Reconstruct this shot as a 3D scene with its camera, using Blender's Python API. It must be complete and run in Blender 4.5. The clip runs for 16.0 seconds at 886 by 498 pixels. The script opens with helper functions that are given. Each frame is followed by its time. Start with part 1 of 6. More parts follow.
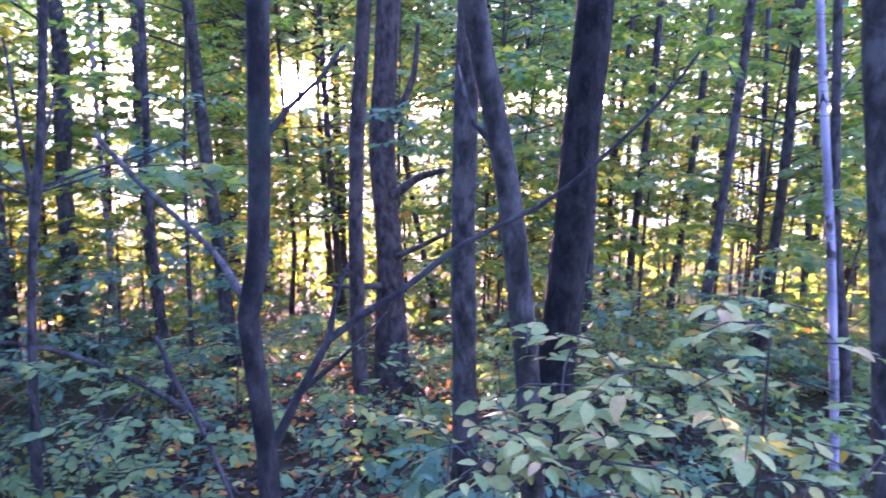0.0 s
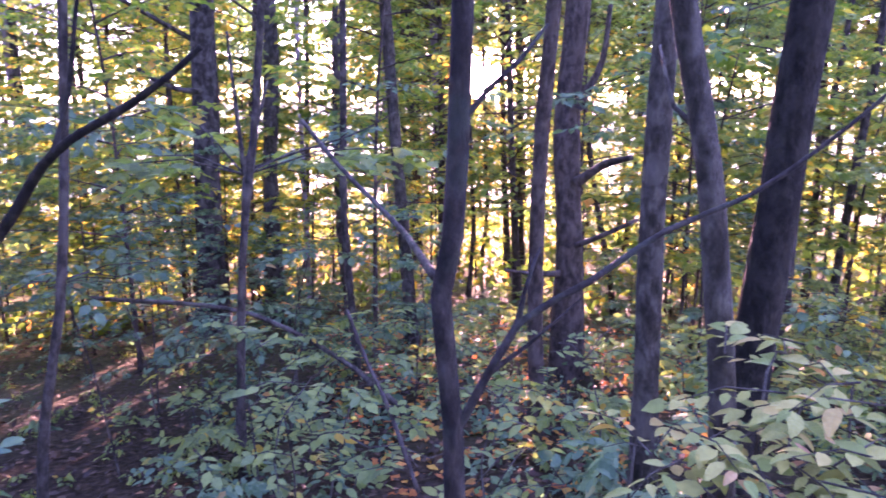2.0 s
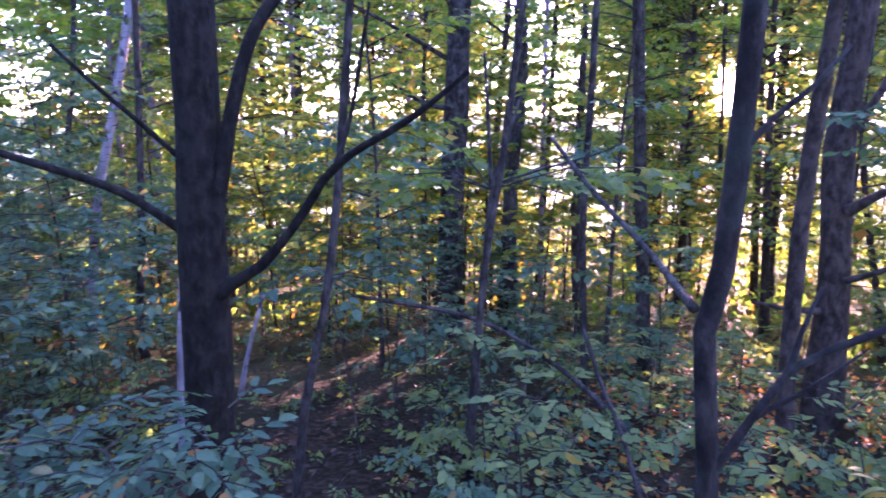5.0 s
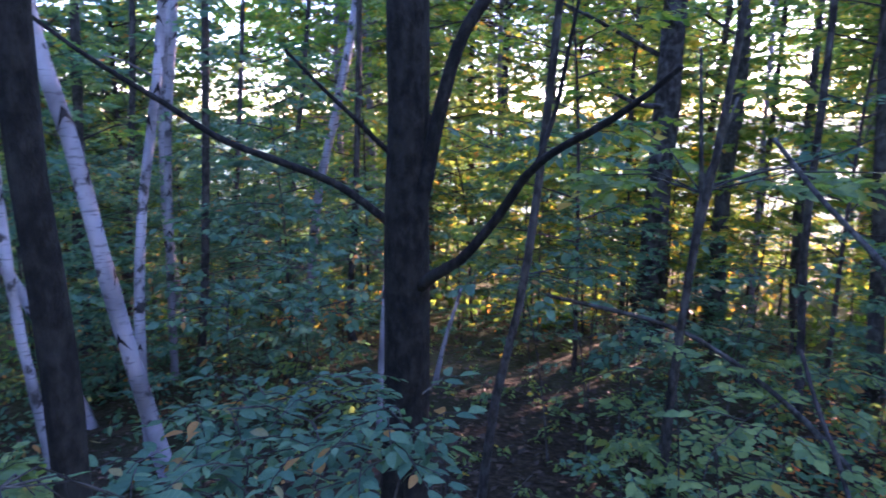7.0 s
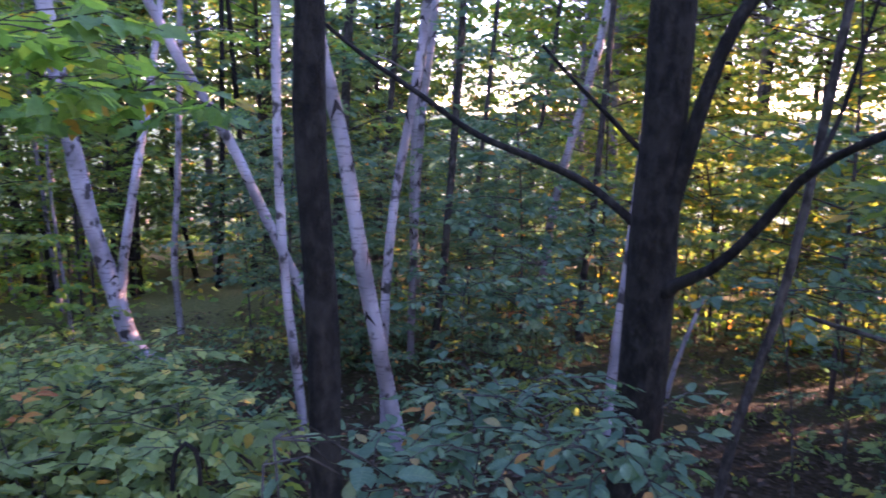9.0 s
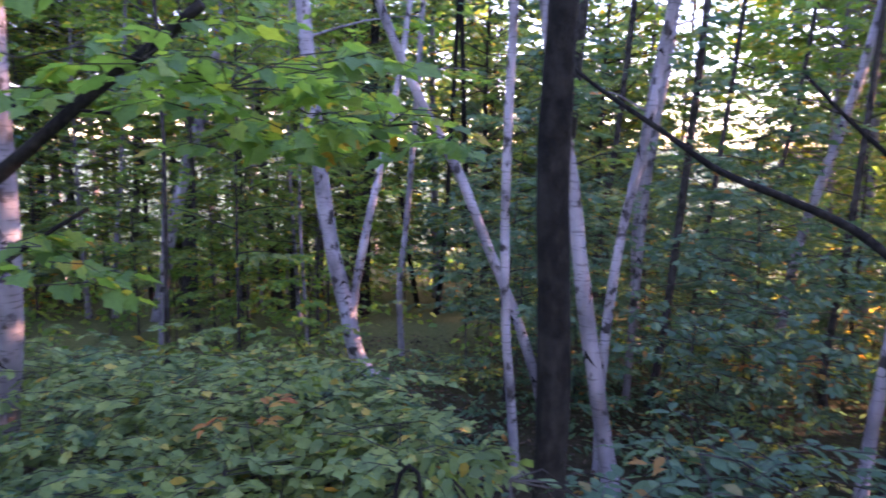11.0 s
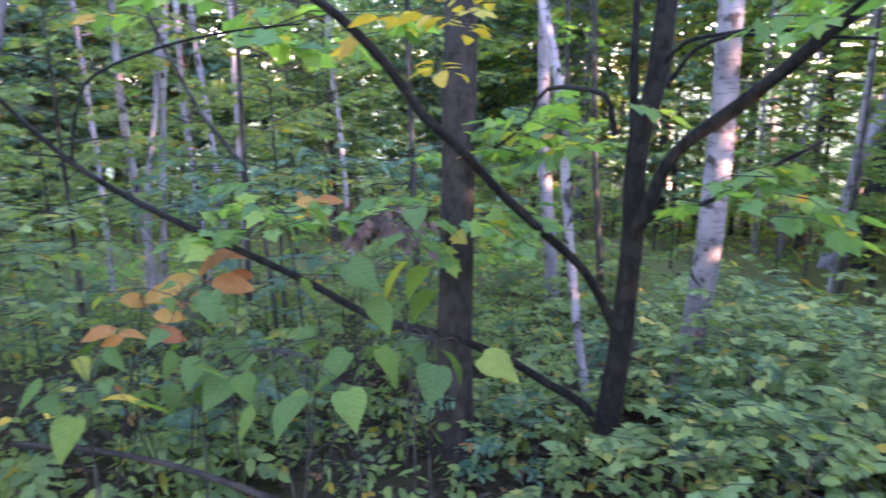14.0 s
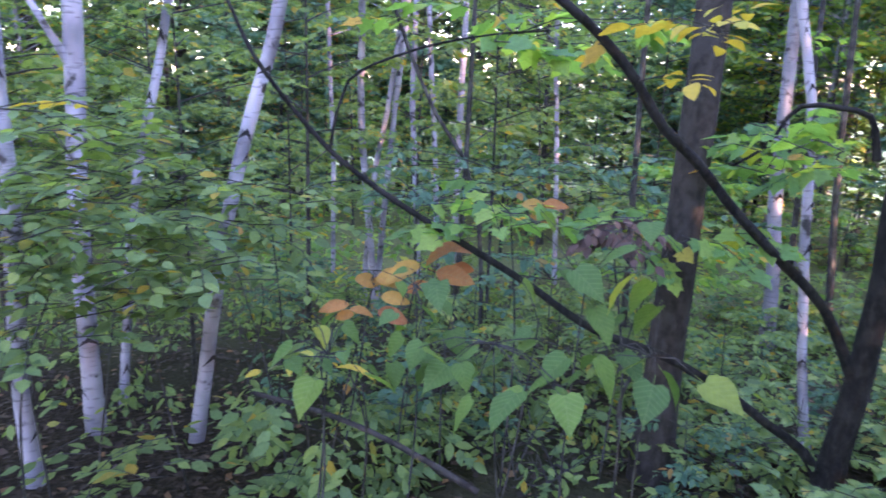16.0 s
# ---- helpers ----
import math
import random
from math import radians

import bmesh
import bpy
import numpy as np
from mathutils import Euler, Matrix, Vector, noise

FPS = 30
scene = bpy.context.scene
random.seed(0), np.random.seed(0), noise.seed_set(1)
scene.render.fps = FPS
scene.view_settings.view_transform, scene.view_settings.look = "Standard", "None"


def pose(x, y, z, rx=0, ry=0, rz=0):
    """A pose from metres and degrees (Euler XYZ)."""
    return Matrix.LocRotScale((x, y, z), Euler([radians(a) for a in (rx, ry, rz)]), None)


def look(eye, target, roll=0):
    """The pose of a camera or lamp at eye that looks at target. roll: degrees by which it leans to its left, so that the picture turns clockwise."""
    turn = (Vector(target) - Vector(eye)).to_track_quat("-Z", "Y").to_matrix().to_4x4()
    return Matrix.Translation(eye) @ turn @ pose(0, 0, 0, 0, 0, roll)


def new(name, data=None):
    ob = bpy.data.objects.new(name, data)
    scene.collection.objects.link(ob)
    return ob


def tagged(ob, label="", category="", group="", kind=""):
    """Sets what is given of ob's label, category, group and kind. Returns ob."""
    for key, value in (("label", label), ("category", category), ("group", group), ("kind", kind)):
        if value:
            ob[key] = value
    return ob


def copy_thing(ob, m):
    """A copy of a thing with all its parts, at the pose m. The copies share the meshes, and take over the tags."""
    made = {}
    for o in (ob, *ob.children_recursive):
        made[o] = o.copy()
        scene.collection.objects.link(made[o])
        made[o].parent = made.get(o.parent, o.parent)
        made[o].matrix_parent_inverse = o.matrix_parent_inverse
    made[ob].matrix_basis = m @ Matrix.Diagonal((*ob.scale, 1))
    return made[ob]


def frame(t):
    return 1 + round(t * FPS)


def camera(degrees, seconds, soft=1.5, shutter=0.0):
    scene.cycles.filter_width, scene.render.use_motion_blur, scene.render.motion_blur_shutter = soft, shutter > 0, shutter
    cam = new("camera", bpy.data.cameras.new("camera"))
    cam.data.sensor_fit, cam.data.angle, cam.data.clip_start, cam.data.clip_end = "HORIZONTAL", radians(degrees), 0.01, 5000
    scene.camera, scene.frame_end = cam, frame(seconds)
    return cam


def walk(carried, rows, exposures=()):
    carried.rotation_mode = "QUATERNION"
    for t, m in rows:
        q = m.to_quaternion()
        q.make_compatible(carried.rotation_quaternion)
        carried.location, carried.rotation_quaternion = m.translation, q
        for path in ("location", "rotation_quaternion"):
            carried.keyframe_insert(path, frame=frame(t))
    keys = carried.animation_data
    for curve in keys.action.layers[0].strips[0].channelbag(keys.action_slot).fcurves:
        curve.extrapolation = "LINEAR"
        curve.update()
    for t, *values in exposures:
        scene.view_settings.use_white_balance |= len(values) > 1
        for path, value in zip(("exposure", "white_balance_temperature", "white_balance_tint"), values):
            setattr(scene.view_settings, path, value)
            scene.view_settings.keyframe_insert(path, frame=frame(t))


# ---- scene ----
# ---------------------------------------------------------------- camera
cam = camera(63.85, 16.0, soft=1.7, shutter=0.6)
ROWS = [
    (0.0, -0.038, 0.190, 1.517, 0.00, -11.00, 0.00),
    (0.5, -0.045, 0.193, 1.516, 3.71, -11.43, 0.55),
    (1.0, -0.049, 0.198, 1.513, 7.07, -11.53, 0.35),
    (1.5, -0.061, 0.202, 1.509, 10.55, -11.65, 0.31),
    (2.0, -0.072, 0.208, 1.507, 14.27, -11.96, 0.46),
    (2.5, -0.080, 0.208, 1.506, 17.58, -11.79, 0.49),
    (3.0, -0.087, 0.204, 1.508, 20.44, -11.29, 0.37),
    (5.5, -0.123, 0.158, 1.527, 36.80, -10.85, 0.33),
    (6.0, -0.130, 0.145, 1.526, 40.84, -10.96, 0.53),
    (6.5, -0.145, 0.143, 1.521, 44.79, -10.72, 0.41),
    (7.0, -0.121, 0.180, 1.520, 49.12, -10.65, 0.23),
    (7.5, -0.108, 0.212, 1.516, 54.14, -10.80, -0.13),
    (8.0, -0.125, 0.199, 1.516, 58.91, -10.89, -0.45),
    (8.5, -0.149, 0.174, 1.513, 63.67, -11.07, -0.60),
    (11.0, -0.232, 0.109, 1.508, 85.32, -8.37, -1.00),
    (11.5, -0.232, 0.070, 1.507, 91.08, -8.57, -1.22),
    (12.0, -0.244, 0.027, 1.492, 97.88, -10.38, -1.48),
    (12.5, -0.265, -0.050, 1.480, 107.95, -12.12, -1.58),
    (13.0, -0.249, -0.092, 1.478, 118.14, -11.37, -0.99),
    (13.5, -0.247, -0.119, 1.479, 127.16, -13.17, -0.34),
    (14.0, -0.216, -0.151, 1.477, 135.32, -13.56, 0.39),
    (14.5, -0.198, -0.177, 1.480, 140.02, -13.41, -0.26),
    (15.0, -0.178, -0.181, 1.481, 143.09, -13.24, -1.13),
    (15.5, -0.141, -0.182, 1.482, 147.83, -13.42, -1.75),
    (16.0, -0.115, -0.188, 1.484, 152.05, -13.50, -2.04),
]

EXPOSURES = [(0.0, 4.8, 5150, 70), (2.0, 4.85, 5800, 90), (3.0, 4.85, 6350, 106), (5.5, 4.15, 5250, 66), (6.0, 4.05, 5300, 62), (7.0, 3.8, 5200, 50), (8.5, 3.85, 5800, 60), (11.0, 3.9, 6150, 60), (12.5, 4.05, 6850, 48), (13.5, 4.8, 6450, 47), (14.5, 4.8, 6250, 50), (16.0, 4.7, 6100, 50)]
walk(cam, [(t, pose(x, y, z, 90 + pitch, roll, yaw)) for t, x, y, z, yaw, pitch, roll in ROWS], EXPOSURES)

# ---------------------------------------------------------------- light
SUN_AZ, SUN_EL = 11.35, 1.7          # degrees to the left of +y, and above the horizon
sun_way = Vector((-math.sin(radians(SUN_AZ)) * math.cos(radians(SUN_EL)), math.cos(radians(SUN_AZ)) * math.cos(radians(SUN_EL)), math.sin(radians(SUN_EL))))
world = bpy.data.worlds.new("evening_sky")
scene.world = world
world.use_nodes = True
wn, wl = world.node_tree.nodes, world.node_tree.links
sky = wn.new("ShaderNodeTexSky")
sky.sky_type, sky.sun_disc = "NISHITA", False
sky.sun_elevation, sky.sun_rotation = radians(SUN_EL + 11.9), radians(-SUN_AZ)
sky.air_density, sky.dust_density, sky.ozone_density = 1.0, 0.3, 1.2
wn["Background"].inputs["Strength"].default_value = 0.15
# the sun's white-hot disc and the haze round it
where = wn.new("ShaderNodeTexCoord")
near_sun = wn.new("ShaderNodeVectorMath")
near_sun.operation = "DOT_PRODUCT"
near_sun.inputs[1].default_value = sun_way
halo = wn.new("ShaderNodeMapRange")
halo.interpolation_type = "SMOOTHERSTEP"
halo.inputs["From Min"].default_value, halo.inputs["From Max"].default_value = math.cos(radians(2.4)), math.cos(radians(0.6))
halo.inputs["To Max"].default_value = 90.0
glow = wn.new("ShaderNodeVectorMath")
glow.operation = "SCALE"
glow.inputs[0].default_value = (1.0, 0.75, 0.42)
add = wn.new("ShaderNodeVectorMath")
wl.new(where.outputs["Generated"], near_sun.inputs[0])
wl.new(near_sun.outputs["Value"], halo.inputs["Value"])
wl.new(halo.outputs["Result"], glow.inputs["Scale"])
wl.new(glow.outputs[0], add.inputs[0])
wl.new(sky.outputs["Color"], add.inputs[1])
wl.new(add.outputs[0], wn["Background"].inputs["Color"])

sun_data = bpy.data.lights.new("sun", "SUN")
sun_data.energy, sun_data.angle, sun_data.color = 4.0, radians(0.53), (1.0, 0.63, 0.37)
sun = new("sun", sun_data)
sun.matrix_world = look(sun_way * 60, (0, 0, 0))


# ---------------------------------------------------------------- materials
def material(name):
    m = bpy.data.materials.new(name)
    m.use_nodes = True
    return m, m.node_tree.nodes, m.node_tree.links, m.node_tree.nodes["Principled BSDF"]


def ramp(nodes, stops):
    r = nodes.new("ShaderNodeValToRGB")
    while len(r.color_ramp.elements) < len(stops):
        r.color_ramp.elements.new(0.5)
    for e, (p, c) in zip(r.color_ramp.elements, stops):
        e.position, e.color = p, (*c, 1)
    return r


def bark(name, dark, mid, light, along=6.0, across=38.0, depth=0.6, moss=None):
    """Furrowed bark: streaks along the stem, blotches of lichen, fine relief."""
    m, n, l, bsdf = material(name)
    co = n.new("ShaderNodeTexCoord")
    mp = n.new("ShaderNodeMapping")
    mp.inputs["Scale"].default_value = (across, across, along)
    streak = n.new("ShaderNodeTexNoise")
    streak.inputs["Scale"].default_value, streak.inputs["Detail"].default_value, streak.inputs["Roughness"].default_value = 1.0, 6.0, 0.65
    blot = n.new("ShaderNodeTexNoise")
    blot.inputs["Scale"].default_value, blot.inputs["Detail"].default_value = 9.0, 6.0
    l.new(co.outputs["Object"], mp.inputs["Vector"])
    l.new(mp.outputs["Vector"], streak.inputs["Vector"])
    l.new(co.outputs["Object"], blot.inputs["Vector"])
    r = ramp(n, [(0.34, dark), (0.50, mid), (0.68, light)])
    l.new(streak.outputs["Fac"], r.inputs["Fac"])
    mix = n.new("ShaderNodeMixRGB")
    rb = ramp(n, [(0.50, (0, 0, 0)), (0.60, (1, 1, 1))])
    l.new(blot.outputs["Fac"], rb.inputs["Fac"])
    sc = n.new("ShaderNodeMath")
    sc.operation = "MULTIPLY"
    sc.inputs[1].default_value = 0.55
    l.new(rb.outputs["Color"], sc.inputs[0])
    l.new(sc.outputs[0], mix.inputs["Fac"])
    l.new(r.outputs["Color"], mix.inputs["Color1"])
    mix.inputs["Color2"].default_value = (*(moss or light), 1)
    l.new(mix.outputs["Color"], bsdf.inputs["Base Color"])
    bsdf.inputs["Roughness"].default_value = 0.9
    bsdf.inputs["Specular IOR Level"].default_value = 0.2
    bump = n.new("ShaderNodeBump")
    bump.inputs["Strength"].default_value, bump.inputs["Distance"].default_value = depth, 0.02
    l.new(streak.outputs["Fac"], bump.inputs["Height"])
    l.new(bump.outputs["Normal"], bsdf.inputs["Normal"])
    return m


def birch_bark(name, white, grey):
    """White papery bark with dark crosswise lenticels and black scars."""
    m, n, l, bsdf = material(name)
    co = n.new("ShaderNodeTexCoord")

    def field(scale, size, detail=3.0):
        mp = n.new("ShaderNodeMapping")
        mp.inputs["Scale"].default_value = scale
        t = n.new("ShaderNodeTexNoise")
        t.inputs["Scale"].default_value, t.inputs["Detail"].default_value = size, detail
        l.new(co.outputs["Object"], mp.inputs["Vector"])
        l.new(mp.outputs["Vector"], t.inputs["Vector"])
        return t
    lent = field((9, 9, 60), 1.0, 6.0)
    scar = field((9, 9, 8), 1.0, 6.0)
    tone = field((3, 3, 2.2), 1.0, 5.0)
    base = ramp(n, [(0.35, grey), (0.6, white)])
    l.new(tone.outputs["Fac"], base.inputs["Fac"])
    a = ramp(n, [(0.57, (0, 0, 0)), (0.66, (0.6, 0.6, 0.6))])
    b = ramp(n, [(0.57, (0, 0, 0)), (0.63, (1, 1, 1))])
    l.new(lent.outputs["Fac"], a.inputs["Fac"])
    l.new(scar.outputs["Fac"], b.inputs["Fac"])
    mx = n.new("ShaderNodeMath")
    mx.operation = "MAXIMUM"
    l.new(a.outputs["Color"], mx.inputs[0])
    l.new(b.outputs["Color"], mx.inputs[1])
    mix = n.new("ShaderNodeMixRGB")
    l.new(mx.outputs[0], mix.inputs["Fac"])
    l.new(base.outputs["Color"], mix.inputs["Color1"])
    mix.inputs["Color2"].default_value = (0.035, 0.03, 0.028, 1)
    l.new(mix.outputs["Color"], bsdf.inputs["Base Color"])
    bsdf.inputs["Roughness"].default_value = 0.75
    bump = n.new("ShaderNodeBump")
    bump.inputs["Strength"].default_value, bump.inputs["Distance"].default_value = 0.35, 0.01
    l.new(mx.outputs[0], bump.inputs["Height"])
    l.new(bump.outputs["Normal"], bsdf.inputs["Normal"])
    return m


def leaf_material(name, stops, glow, gloss=0.6, through_share=0.55, single=False):
    """Leaf blade: each leaf its own tone; light passes through it."""
    m, n, l, bsdf = material(name)
    r = ramp(n, stops)
    if single:
        l.new(n.new("ShaderNodeObjectInfo").outputs["Random"], r.inputs["Fac"])
    else:
        l.new(n.new("ShaderNodeNewGeometry").outputs["Random Per Island"], r.inputs["Fac"])
    co = n.new("ShaderNodeTexCoord")
    spots = n.new("ShaderNodeTexNoise")
    spots.inputs["Scale"].default_value, spots.inputs["Detail"].default_value = 6.0 if single else 60.0, 3.0
    l.new(co.outputs["Object"], spots.inputs["Vector"])
    tone = n.new("ShaderNodeHueSaturation")
    val = n.new("ShaderNodeMapRange")
    val.inputs["To Min"].default_value, val.inputs["To Max"].default_value = 0.7, 1.3
    l.new(spots.outputs["Fac"], val.inputs["Value"])
    l.new(val.outputs["Result"], tone.inputs["Value"])
    l.new(r.outputs["Color"], tone.inputs["Color"])
    if single:
        # midrib and side veins, in the leaf's own length and width
        sep = n.new("ShaderNodeSeparateXYZ")
        l.new(co.outputs["Object"], sep.inputs[0])
        away = n.new("ShaderNodeMath")
        away.operation = "ABSOLUTE"
        l.new(sep.outputs["Y"], away.inputs[0])
        back = n.new("ShaderNodeMath")
        back.operation, back.inputs[1].default_value = "MULTIPLY_ADD", -0.8
        l.new(away.outputs[0], back.inputs[0])
        l.new(sep.outputs["X"], back.inputs[2])
        comb = n.new("ShaderNodeMath")
        comb.operation, comb.inputs[1].default_value = "PINGPONG", 0.065
        l.new(back.outputs[0], comb.inputs[0])
        thin = n.new("ShaderNodeMath")
        thin.operation = "MINIMUM"
        l.new(away.outputs[0], thin.inputs[0])
        l.new(comb.outputs[0], thin.inputs[1])
        vein = n.new("ShaderNodeMapRange")
        vein.inputs["From Min"].default_value, vein.inputs["From Max"].default_value = 0.004, 0.016
        vein.inputs["To Min"].default_value, vein.inputs["To Max"].default_value = 0.16, 0.0
        l.new(thin.outputs[0], vein.inputs["Value"])
        pale = n.new("ShaderNodeMixRGB")
        l.new(vein.outputs["Result"], pale.inputs["Fac"])
        l.new(tone.outputs["Color"], pale.inputs["Color1"])
        pale.inputs["Color2"].default_value = (0.36, 0.42, 0.20, 1)
        bump = n.new("ShaderNodeBump")
        bump.inputs["Strength"].default_value, bump.inputs["Distance"].default_value = 0.4, 0.01
        l.new(vein.outputs["Result"], bump.inputs["Height"])
        l.new(bump.outputs["Normal"], bsdf.inputs["Normal"])
        tone = pale
    l.new(tone.outputs["Color"], bsdf.inputs["Base Color"])
    bsdf.inputs["Roughness"].default_value = gloss
    bsdf.inputs["Specular IOR Level"].default_value = 0.24
    tr = n.new("ShaderNodeBsdfTranslucent")
    warm = n.new("ShaderNodeMixRGB")
    warm.blend_type = "MULTIPLY"
    warm.inputs["Fac"].default_value = 1.0
    warm.inputs["Color2"].default_value = (*glow, 1)
    l.new(tone.outputs["Color"], warm.inputs["Color1"])
    l.new(warm.outputs["Color"], tr.inputs["Color"])
    mix = n.new("ShaderNodeMixShader")
    mix.inputs["Fac"].default_value = through_share
    l.new(bsdf.outputs[0], mix.inputs[1])
    l.new(tr.outputs[0], mix.inputs[2])
    l.new(mix.outputs[0], n["Material Output"].inputs["Surface"])
    return m


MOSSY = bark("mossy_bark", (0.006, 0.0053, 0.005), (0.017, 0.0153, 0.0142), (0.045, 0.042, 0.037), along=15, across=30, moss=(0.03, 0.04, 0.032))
GREY = bark("grey_bark", (0.013, 0.012, 0.0095), (0.034, 0.032, 0.026), (0.088, 0.084, 0.070), along=11, across=24, depth=0.9)
DARKGREY = bark("dark_grey_bark", (0.010, 0.0095, 0.008), (0.032, 0.029, 0.025), (0.08, 0.075, 0.066), along=11, across=24, depth=0.9)
REDDISH = bark("reddish_bark", (0.013, 0.010, 0.0085), (0.036, 0.029, 0.024), (0.085, 0.070, 0.058), along=11, across=24, depth=0.9)
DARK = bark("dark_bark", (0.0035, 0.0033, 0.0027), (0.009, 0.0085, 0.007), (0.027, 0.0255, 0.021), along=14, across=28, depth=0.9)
BROWN = bark("brown_bark", (0.015, 0.0125, 0.0105), (0.031, 0.026, 0.022), (0.056, 0.049, 0.042), across=24, along=12)
SHAGGY = bark("shaggy_bark", (0.009, 0.0085, 0.0075), (0.030, 0.028, 0.025), (0.10, 0.097, 0.09), across=18, along=9, depth=1.0)
BIRCH = birch_bark("birch_bark", (0.36, 0.335, 0.365), (0.13, 0.12, 0.13))
GREYBIRCH = birch_bark("grey_birch_bark", (0.25, 0.235, 0.245), (0.12, 0.11, 0.115))

SCAR = bark("scar_bark", (0.006, 0.005, 0.005), (0.014, 0.012, 0.012), (0.04, 0.036, 0.036), along=20, across=40)

G1, G2, G3 = (0.095, 0.16, 0.068), (0.145, 0.23, 0.088), (0.205, 0.285, 0.088)
LEAF_GREEN = leaf_material("green_leaf", [(0.0, G1), (0.5, G2), (0.93, G3), (0.97, (0.35, 0.25, 0.04))], (1.4, 1.35, 0.5))
# blue-green for plants in shade, yellow for backlit ones: the light sits in the colour
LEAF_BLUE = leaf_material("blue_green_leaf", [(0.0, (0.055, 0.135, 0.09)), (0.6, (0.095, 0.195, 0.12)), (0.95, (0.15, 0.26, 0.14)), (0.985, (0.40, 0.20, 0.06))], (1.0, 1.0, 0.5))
LEAF_YELLOW = leaf_material("sunlit_yellowing_leaf", [(0.0, (0.07, 0.135, 0.035)), (0.4, (0.12, 0.20, 0.045)), (0.75, (0.24, 0.28, 0.055)), (0.95, (0.40, 0.30, 0.05)), (1.0, (0.45, 0.20, 0.04))], (1.5, 1.6, 0.6), through_share=0.6)
PALE_STOPS = [(0.0, (0.14, 0.21, 0.055)), (0.45, (0.225, 0.26, 0.075)), (0.80, (0.31, 0.31, 0.09)), (0.93, (0.42, 0.30, 0.11)), (1.0, (0.42, 0.20, 0.12))]
LEAF_PALE = leaf_material("pale_leaf", PALE_STOPS, (1.0, 1.0, 0.5), through_share=0.35)
PALE_ONE = leaf_material("pale_leaf_blade", PALE_STOPS, (1.0, 1.0, 0.5), through_share=0.35, single=True)
HEART_ONE = leaf_material("heart_leaf_blade", [(0.0, (0.065, 0.14, 0.042)), (0.6, (0.10, 0.195, 0.045)), (0.94, (0.14, 0.235, 0.045)), (1.0, (0.32, 0.34, 0.06))], (1.0, 1.0, 0.4), single=True)
GOLD_ONE = leaf_material("golden_leaf_blade", [(0.0, (0.50, 0.36, 0.05)), (0.6, (0.58, 0.40, 0.05)), (1.0, (0.40, 0.40, 0.07))], (1.0, 0.95, 0.4), single=True)
ORANGE_ONE = leaf_material("orange_leaf_blade", [(0.0, (0.36, 0.12, 0.05)), (0.5, (0.50, 0.22, 0.07)), (1.0, (0.55, 0.36, 0.08))], (1.0, 0.8, 0.4), single=True)
SHADE_ONE = leaf_material("shade_leaf_blade", [(0.0, (0.055, 0.135, 0.09)), (0.6, (0.095, 0.195, 0.12)), (0.95, (0.15, 0.26, 0.14)), (0.985, (0.40, 0.20, 0.06))], (1.0, 1.0, 0.5), single=True)
LEAF_BRIGHT = leaf_material("bright_leaf", [(0.0, (0.09, 0.20, 0.075)), (0.6, (0.155, 0.30, 0.095)), (0.92, (0.25, 0.36, 0.08)), (0.985, (0.50, 0.28, 0.05))], (1.6, 1.55, 0.5), through_share=0.6)
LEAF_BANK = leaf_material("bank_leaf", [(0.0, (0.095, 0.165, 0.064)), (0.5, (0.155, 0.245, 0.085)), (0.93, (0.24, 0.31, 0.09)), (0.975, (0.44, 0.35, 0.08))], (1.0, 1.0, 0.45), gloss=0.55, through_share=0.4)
LEAF_ORANGE = leaf_material("orange_leaf", [(0.0, (0.42, 0.15, 0.05)), (0.6, (0.55, 0.24, 0.06)), (1.0, (0.6, 0.38, 0.07))], (1.0, 0.8, 0.4))
DEAD_LEAF = leaf_material("dead_leaf", [(0.0, (0.04, 0.022, 0.016)), (0.6, (0.085, 0.048, 0.034)), (1.0, (0.16, 0.095, 0.06))], (1.0, 0.7, 0.5), gloss=0.7, through_share=0.1)
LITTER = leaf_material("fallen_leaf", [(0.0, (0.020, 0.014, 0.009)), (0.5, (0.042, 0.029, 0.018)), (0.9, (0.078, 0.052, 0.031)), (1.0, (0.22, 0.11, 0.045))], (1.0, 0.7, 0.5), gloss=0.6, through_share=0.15)


